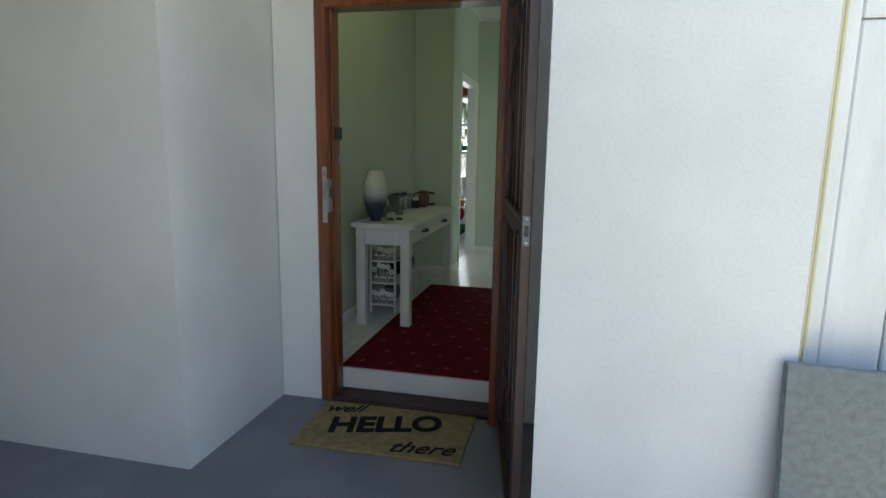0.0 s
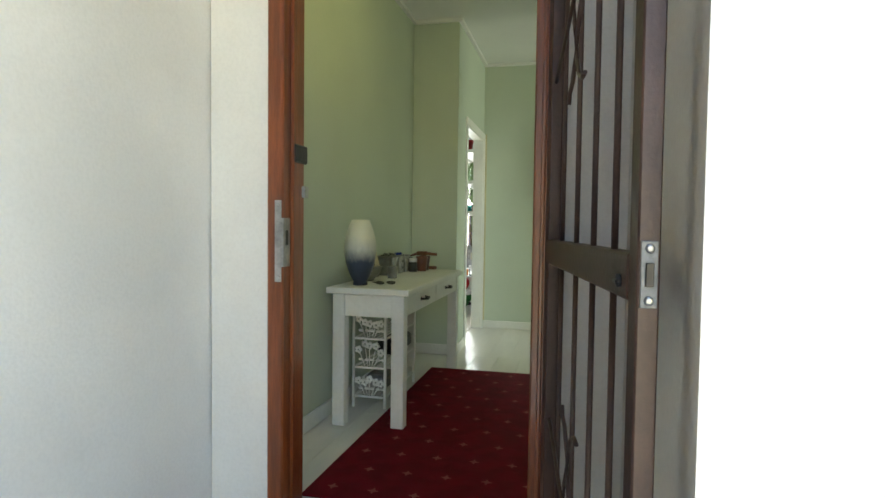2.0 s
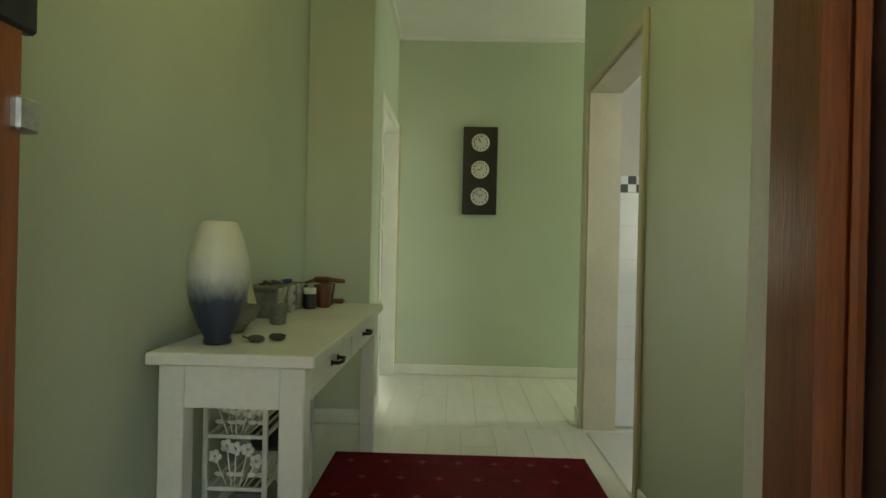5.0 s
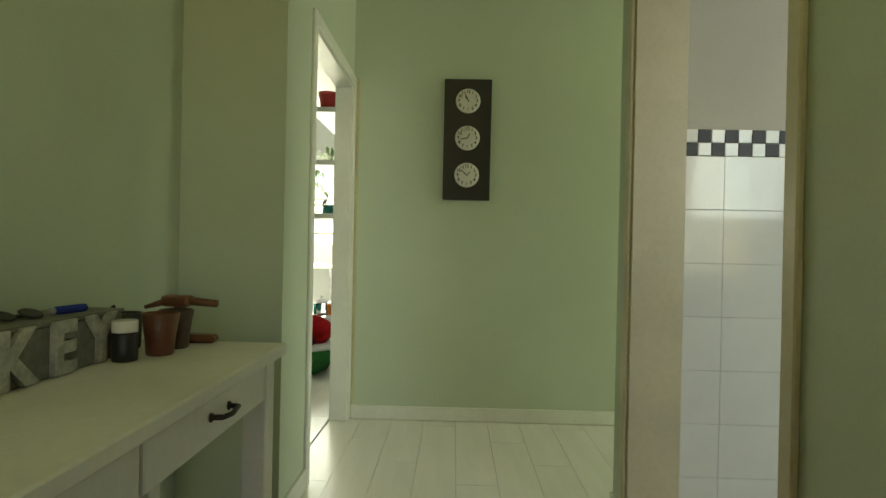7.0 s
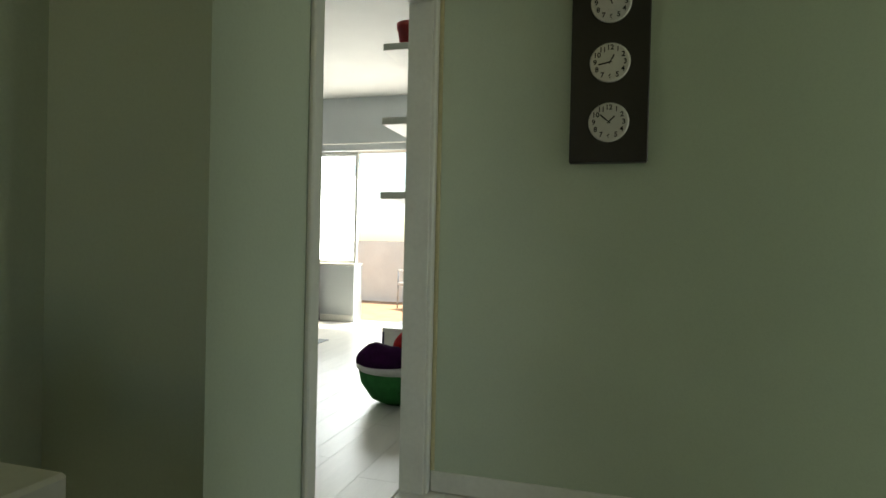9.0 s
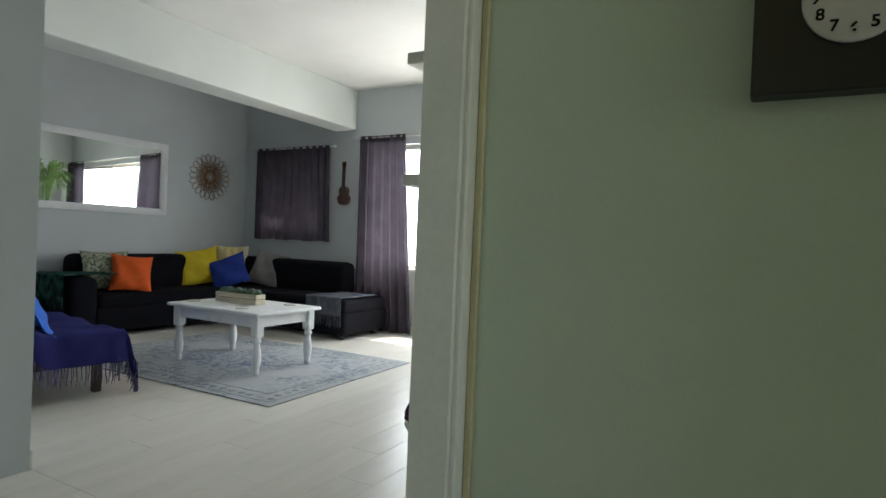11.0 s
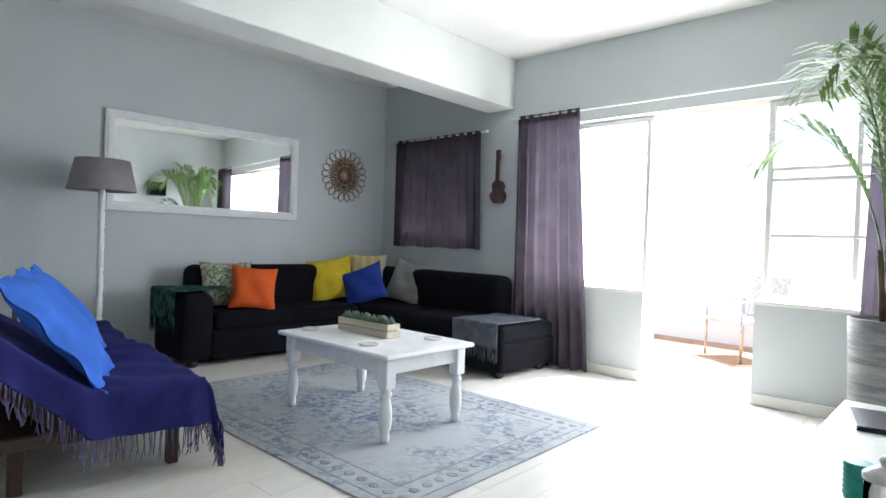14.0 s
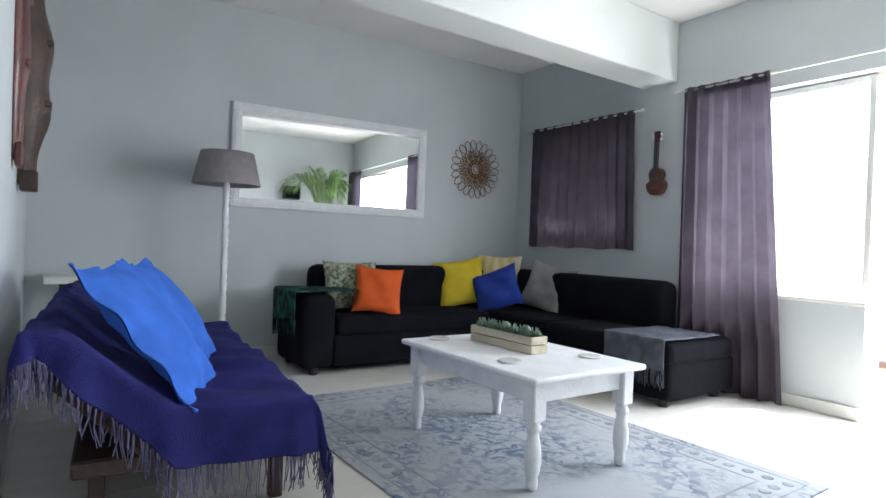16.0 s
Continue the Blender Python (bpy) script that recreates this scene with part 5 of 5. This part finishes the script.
def palm():
    at = (-1.77, 10.62, 0)
    p = thing("plant_pot", at, "tall striated grey ceramic plant pot", "pot")
    bm = B()
    lathe(bm, [(0.16, 0.001), (0.17, 0.01), (0.195, 0.64), (0.202, 0.76), (0.188, 0.762), (0.176, 0.70)], 36)
    part("pot", bm, "pot", p)
    bm = B()
    lathe(bm, [(0.182, 0.695), (0.176, 0.708), (0.02, 0.712)], 24)
    part("soil", bm, "soil", p)
    t = thing("palm_tree", (at[0], at[1], 0.708), "potted areca palm with arching feathery fronds", "palm")
    rnd = random.Random(21)
    for k in range(4):
        a = k * 1.57 + 0.5
        bm = B()
        tube(bm, [(0.04 * math.cos(a), 0.04 * math.sin(a), 0), (0.06 * math.cos(a), 0.06 * math.sin(a), 0.22), (0.08 * math.cos(a), 0.08 * math.sin(a), 0.42)], 0.022, 8, 0.012)
        part("stem", bm, "stem", t)
    for k in range(17):
        a = k * 2.399 + rnd.uniform(-0.3, 0.3)
        if math.cos(a) > 0.55 or math.sin(a) > 0.6:
            reach = rnd.uniform(0.22, 0.32)
        else:
            reach = rnd.uniform(0.45, 0.68)
        if math.cos(a) < -0.45:
            reach *= 0.9
        top = rnd.uniform(0.85, 1.45) if reach > 0.4 else rnd.uniform(1.2, 1.5)
        bm = B()
        pts = []
        for i in range(13):
            s = i / 12
            d = 0.05 + reach * s ** 1.5
            z = 0.30 + (top - 0.30) * (math.sin(s * 2.0) / math.sin(1.571)) - (0.25 * max(0, s - 0.7) if reach > 0.4 else 0)
            pts.append(Vector((d * math.cos(a), d * math.sin(a), z)))
        tube(bm, pts, 0.006, 5, 0.0015)
        for i in range(3, 13):
            for sub in (0, 0.33, 0.66):
                if i == 12 and sub:
                    continue
                p0 = pts[i] if not sub else pts[i].lerp(pts[i + 1], sub)
                dirn = (pts[min(i + 1, 12)] - pts[i - 1]).normalized()
                side = dirn.cross(Vector((0, 0, 1))).normalized()
                ln = 0.33 * math.sin(math.pi * (0.15 + 0.8 * (i + sub - 3) / 10)) + 0.05
                for s in (-1, 1):
                    o = side * s * 0.75 + dirn * 0.75 + Vector((0, 0, 0.22 + rnd.uniform(-0.12, 0.12)))
                    o.normalize()
                    mid = p0 + o * ln * 0.55
                    tip = p0 + o * ln + Vector((0, 0, -0.32 * ln))
                    wv = o.cross(Vector((0, 0, 1))).normalized() * 0.010
                    q = [bm.verts.new(c) for c in (p0, mid + wv, tip, mid - wv)]
                    f1 = bm.faces.new((q[0], q[1], q[3]))
                    f2 = bm.faces.new((q[1], q[2], q[3]))
        part("frond", bm, "leaf", t)


palm()


def shelf(z, label):
    s = thing("floating_shelf", (E0, 7.04, z), label, "shelf", group="floating shelves")
    part("board", boxes((-0.228, 0.02, -0.033, -0.001, 0.95, 0), bevel=0.003), "white", s)
    part("bracket", boxes((-0.05, 0.1, -0.045, -0.001, 0.14, -0.0285), bevel=0.003), "steel", s)
    part("bracket", boxes((-0.05, 0.8, -0.045, -0.001, 0.84, -0.0285), bevel=0.003), "steel", s)


for z in (1.263, 1.61, 1.955):
    shelf(z, "white floating shelf on the wall by the doorway")


def glass_jar(x, y, z, r, h, fill, label, lid="ceramic", full=0.16):
    j = thing("glass_jar", (x, y, z), label, "jar", group="glass jars")
    bm = B()
    lathe(bm, [(r * 0.94, 0.0005), (r, 0.008), (r, h), (r - 0.003, h), (r - 0.003, 0.008), (0.002, 0.006)], 24)
    part("body", bm, "jar_glass", j, "clear glass body")
    bm = B()
    lathe(bm, [(r * 0.9, 0.009), (r * 0.93, h * full), (r * 0.5, h * (full + 0.05))], 18)
    part("contents", bm, fill, j)
    bm = B()
    lathe(bm, [(r * 1.08, h), (r * 1.08, h + 0.012), (r * 0.7, h + 0.028), (0.014, h + 0.034), (0.02, h + 0.05), (0.014, h + 0.062), (0.003, h + 0.065)], 24)
    part("lid", bm, lid, j, "white knobbed lid" if lid == "ceramic" else "clear glass lid")


glass_jar(-1.285, 7.40, 1.2635, 0.045, 0.085, "teal", "glass jar of teal beads on the floating shelf", "jar_glass", 0.8)
solo("wooden_box", boxes((-1.28, 7.62, 1.2635, -1.17, 7.78, 1.353), bevel=0.006), "mask_red", "small dark red wooden box on the floating shelf", "box")
bm = B()
lathe(bm, [(0.042, 0.0005), (0.046, 0.004), (0.058, 0.085), (0.062, 0.086), (0.064, 0.112), (0.058, 0.112), (0.050, 0.07), (0.040, 0.01)], 28)
solo("flower_pot", bm, "red_glaze", "small red glazed flower pot on a shelf", "pot", at=pose(-1.25, 7.15, 1.955))


def media_unit():
    u = thing("media_unit", (-1.90, 8.50, 0), "low white media unit with navy edging", "cabinet")
    w, l, h = 0.69, 1.62, 0.40
    part("top", boxes((0, 0, h - 0.03, w, l, h), bevel=0.003), "white", u)
    part("side_panel", boxes((0.01, 0.005, 0.05, w - 0.005, 0.025, h - 0.03), bevel=0.002), "white", u)
    part("side_panel", boxes((0.01, l - 0.025, 0.05, w - 0.005, l - 0.005, h - 0.03), bevel=0.002), "white", u)
    part("edge_band", boxes((-0.004, 0.003, 0.05, 0.009, 0.03, h - 0.001)), "navy", u, "navy edging strip")
    part("bottom", boxes((0.01, 0.026, 0.05, w - 0.005, l - 0.026, 0.07)), "white", u)
    part("back_panel", boxes((w - 0.02, 0.026, 0.07, w - 0.006, l - 0.026, h - 0.031)), "white", u)
    for y in (0.03, 0.81):
        d = part("door", boxes((0.0, y, 0.075, 0.016, y + 0.775, h - 0.034), bevel=0.003), "white", u)
        bm = B()
        blob(bm, (-0.01, y + 0.70 if y < 0.5 else y + 0.07, 0.24), 0.012, 10)
        part("knob", bm, "steel", d)
    part("plinth", boxes((0.04, 0.04, 0.001, w - 0.04, l - 0.04, 0.05)), "black", u)


media_unit()
glass_jar(-1.60, 8.60, 0.4005, 0.05, 0.125, "grey_cloth", "lidded glass jar of odds and ends")
glass_jar(-1.43, 8.60, 0.4005, 0.05, 0.125, "plastic", "lidded glass jar with dark cables inside")
glass_jar(-1.36, 8.74, 0.4005, 0.045, 0.12, "grey_cloth", "lidded glass jar beside the reed diffuser")
bm = B()
lathe(bm, [(0.036, 0.0005), (0.04, 0.01), (0.04, 0.085), (0.036, 0.09), (0.03, 0.08)], 20)
solo("candle", bm, "amber", "amber glass candle on the media unit", "candle", at=pose(-1.56, 8.76, 0.400))
tg = thing("ribbed_tumbler", (-1.68, 8.78, 0.4005), "teal ribbed tumbler on the media unit", "tumbler")
bm = B()
lathe(bm, [(0.036, 0)] + [(0.040 if k % 2 else 0.036, 0.006 + k * 0.008) for k in range(13)] + [(0.034, 0.104)], 22)
part("body", bm, "teal", tg)


def diffuser():
    d = thing("reed_diffuser", (-1.45, 8.92, 0.4005), "reed diffuser with a square cream tag", "diffuser")
    bm = B()
    lathe(bm, [(0.034, 0), (0.036, 0.01), (0.036, 0.05), (0.012, 0.075), (0.012, 0.09)], 18)
    part("bottle", bm, "ceramic", d)
    rnd = random.Random(2)
    for k in range(7):
        a = rnd.random() * 6.28
        bm = B()
        tube(bm, [(0, 0, 0.06), (0.05 * math.cos(a), 0.05 * math.sin(a), 0.27)], 0.002, 5)
        part("reed", bm, "pine", d)
    part("tag", place(boxes((-0.055, -0.003, 0.0, 0.055, 0.003, 0.10), bevel=0.001), pose(-0.01, -0.03, 0.215, -6, 0, 25)), "pine", d, "square cream card")


diffuser()
lp = thing("laptop", pose(-1.70, 9.75, 0.4005, 0, 0, 12), "closed dark grey laptop on the media unit", "laptop")
part("base", boxes((-0.12, -0.17, 0, 0.12, 0.17, 0.012), bevel=0.003), "plastic", lp)
part("lid", boxes((-0.12, -0.17, 0.0125, 0.12, 0.17, 0.02), bevel=0.003), "plastic", lp)
bm = B()
blob(bm, (0, 0, 0.015), 0.03, 14, (1.0, 1.7, 0.55))
solo("computer_mouse", bm, "plastic", "black computer mouse on the media unit", "mouse", at=pose(-1.60, 9.32, 0.400, 0, 0, 60))
ds = thing("desk_speaker", pose(-1.30, 9.38, 0.4005, 0, 0, -20), "small black speaker on a chrome stand", "speaker")
part("cabinet", boxes((-0.06, -0.05, 0.05, 0.04, 0.05, 0.21), bevel=0.012), "plastic", ds)
part("foot", boxes((-0.05, -0.04, 0, 0.04, 0.04, 0.05), bevel=0.006), "plastic", ds)
bm = B()
tube(bm, [(-0.07, -0.10, 0), (-0.07, -0.10, 0.16), (-0.04, -0.06, 0.2)], 0.007, 8)
part("stand", bm, "steel", ds)
for k, pts in enumerate((((-1.24, 9.3, 0.41), (-1.26, 9.6, 0.5), (-1.22, 9.9, 0.9), (-1.20, 10.0, 1.3)), ((-1.32, 9.25, 0.406), (-1.45, 9.12, 0.406), (-1.38, 9.0, 0.406), (-1.30, 9.08, 0.406)))):
    bm = B()
    pp = [Vector(p) for p in pts]
    fine_pts = [pp[i].lerp(pp[i + 1], j / 5) for i in range(3) for j in range(5)] + [pp[3]]
    tube(bm, fine_pts, 0.004, 6)
    solo("cable", bm, "grey_cloth" if k == 0 else "plastic", "thin trailing power cable by the media unit", "cable")
ws = thing("wall_speaker", (E0, 10.15, 1.72), "black box speaker mounted on the wall", "speaker")
part("cabinet", boxes((-0.20, -0.14, 0, -0.002, 0.14, 0.24), bevel=0.01), "plastic", ws)
part("grille", boxes((-0.206, -0.12, 0.02, -0.2005, 0.12, 0.22), bevel=0.002), "charcoal", ws)


def toy_basket():
    b = thing("toy_basket", Matrix.Translation((-1.60, 8.06, 0)) @ Matrix.Scale(1.2, 4), "green felt tub lined in white", "basket")
    bm = B()
    lathe(bm, [(0.09, 0.001), (0.15, 0.03), (0.205, 0.11), (0.225, 0.20), (0.215, 0.20), (0.19, 0.11), (0.10, 0.03)], 32)
    part("tub", bm, "green_felt", b)
    bm = B()
    lathe(bm, [(0.212, 0.17), (0.232, 0.195), (0.228, 0.215), (0.205, 0.205)], 32)
    part("lining", bm, "white_plush", b, "white plush rim")
    for n, m, c, r, sq, lab in (("cushion", "purple", (-0.07, -0.07, 0.23), 0.13, (1.15, 0.8, 0.72), "rolled purple plush cushion in the tub"), ("cushion", "red_plush", (0.06, 0.05, 0.285), 0.115, (1, 1, 0.85), "red plush cushion in the tub")):
        bm = B()
        blob(bm, c, r, 18, sq)
        for v in bm.verts:
            v.co += Vector((0, 0, 0.008 * math.sin(40 * v.co.x) + 0.006 * math.sin(37 * v.co.y)))
        solo(n, bm, m, lab, "cushion", at=Matrix.Translation((-1.60, 8.06, 0)) @ Matrix.Scale(1.2, 4))


toy_basket()


def balcony_chair():
    c = thing("patio_chair", pose(-3.25, 13.35, -0.03, 0, 0, -35), "grey woven patio armchair on the balcony", "chair")
    part("seat", boxes((-0.25, -0.25, 0.38, 0.25, 0.25, 0.43), bevel=0.015), "wicker", c)
    bm = B()
    box(bm, -0.25, 0, 0, 0.25, 0.03, 0.48, bevel=0.012, m=pose(0, 0.24, 0.41, -12))
    part("backrest", bm, "wicker", c)
    for s in (-1, 1):
        part("armrest", boxes((s * 0.27 - 0.03, -0.22, 0.60, s * 0.27 + 0.03, 0.27, 0.63), bevel=0.01), "wicker", c)
        for y in (-0.22, 0.24):
            bm = B()
            tube(bm, [(s * 0.27, y, 0.001), (s * 0.26, y, 0.61)], 0.013, 8)
            part("leg", bm, "steel", c)


balcony_chair()


# ---- planks and tiles ----
def planks(owner, x0, x1, y0, y1, w, l, seed, keep=lambda x, y: True):
    """Boards that run along y, each one an object on a shared mesh."""
    rnd = random.Random(seed)
    made = {}

    def board(ww, ll):
        key = (round(ww, 3), round(ll, 2))
        if key not in made:
            bm = B()
            box(bm, 0, 0, -0.0115, ww - 0.0014, ll - 0.0014, 0.0, bevel=0.0008)
            made[key] = mesh_of("plank", bm, "plank")
        return made[key]
    x, col = x0, 0
    while x < x1 - 0.02:
        ww = min(w, x1 - x)
        y = y0
        ln = l * (0.35, 0.8, 0.55, 1.0)[col % 4]
        while y < y1 - 0.03:
            ll = min(ln, y1 - y)
            if keep(x + ww / 2, y + ll / 2):
                ob = new("plank", board(ww, ll))
                ob.parent = owner
                ob.matrix_basis = pose(x, y, 0)
            y += ll
            ln = l
        x += ww
        col += 1


hall_floor = bpy.data.objects["hall_subfloor"]
living_floor = bpy.data.objects["living_subfloor"]
planks(hall_floor, HL, HR, DW + 0.17, 5.45, 0.19, 1.28, 1)
planks(hall_floor, -1.12, 2.4, 5.45, CW, 0.19, 1.28, 2, lambda x, y: y > 5.6 or x < HR + 0.05)
planks(living_floor, -7.0, -1.56, 7.03, WW + 0.24, 0.19, 1.28, 3)
planks(living_floor, -1.56, -1.12, 5.84, WW, 0.215, 1.28, 4)
planks(living_floor, -3.2, -1.56, 4.5, 7.03, 0.19, 1.28, 5)

# glazed tiles of the bathroom
bath = bpy.data.objects["wall_bathroom"]
bm = B()
box(bm, 0, -0.006, 0, 0.2488, 0.0, 0.1988, bevel=0.0012)
tile_mesh = mesh_of("tile", bm, "tile")
for i in range(7):
    for j in range(7):
        ob = new("tile", tile_mesh)
        ob.parent = bath
        ob.matrix_basis = pose(HR + 0.193 + i * 0.25 - 0.10, 5.5045, 0.018 + j * 0.2) if i else pose(HR + 0.193, 5.5045, 0.018 + j * 0.2) @ Matrix.Diagonal((0.6, 1, 1, 1))
small = []
for m in ("tile_black", "tile"):
    bm = B()
    box(bm, 0, -0.006, 0, 0.048, 0, 0.048, bevel=0.001)
    small.append(mesh_of("tile", bm, m))
for i in range(36):
    for j in range(2):
        ob = new("tile", small[(i + j) % 2])
        ob.parent = bath
        ob.matrix_basis = pose(HR + 0.193 + i * 0.05, 5.5045, 1.419 + j * 0.05)
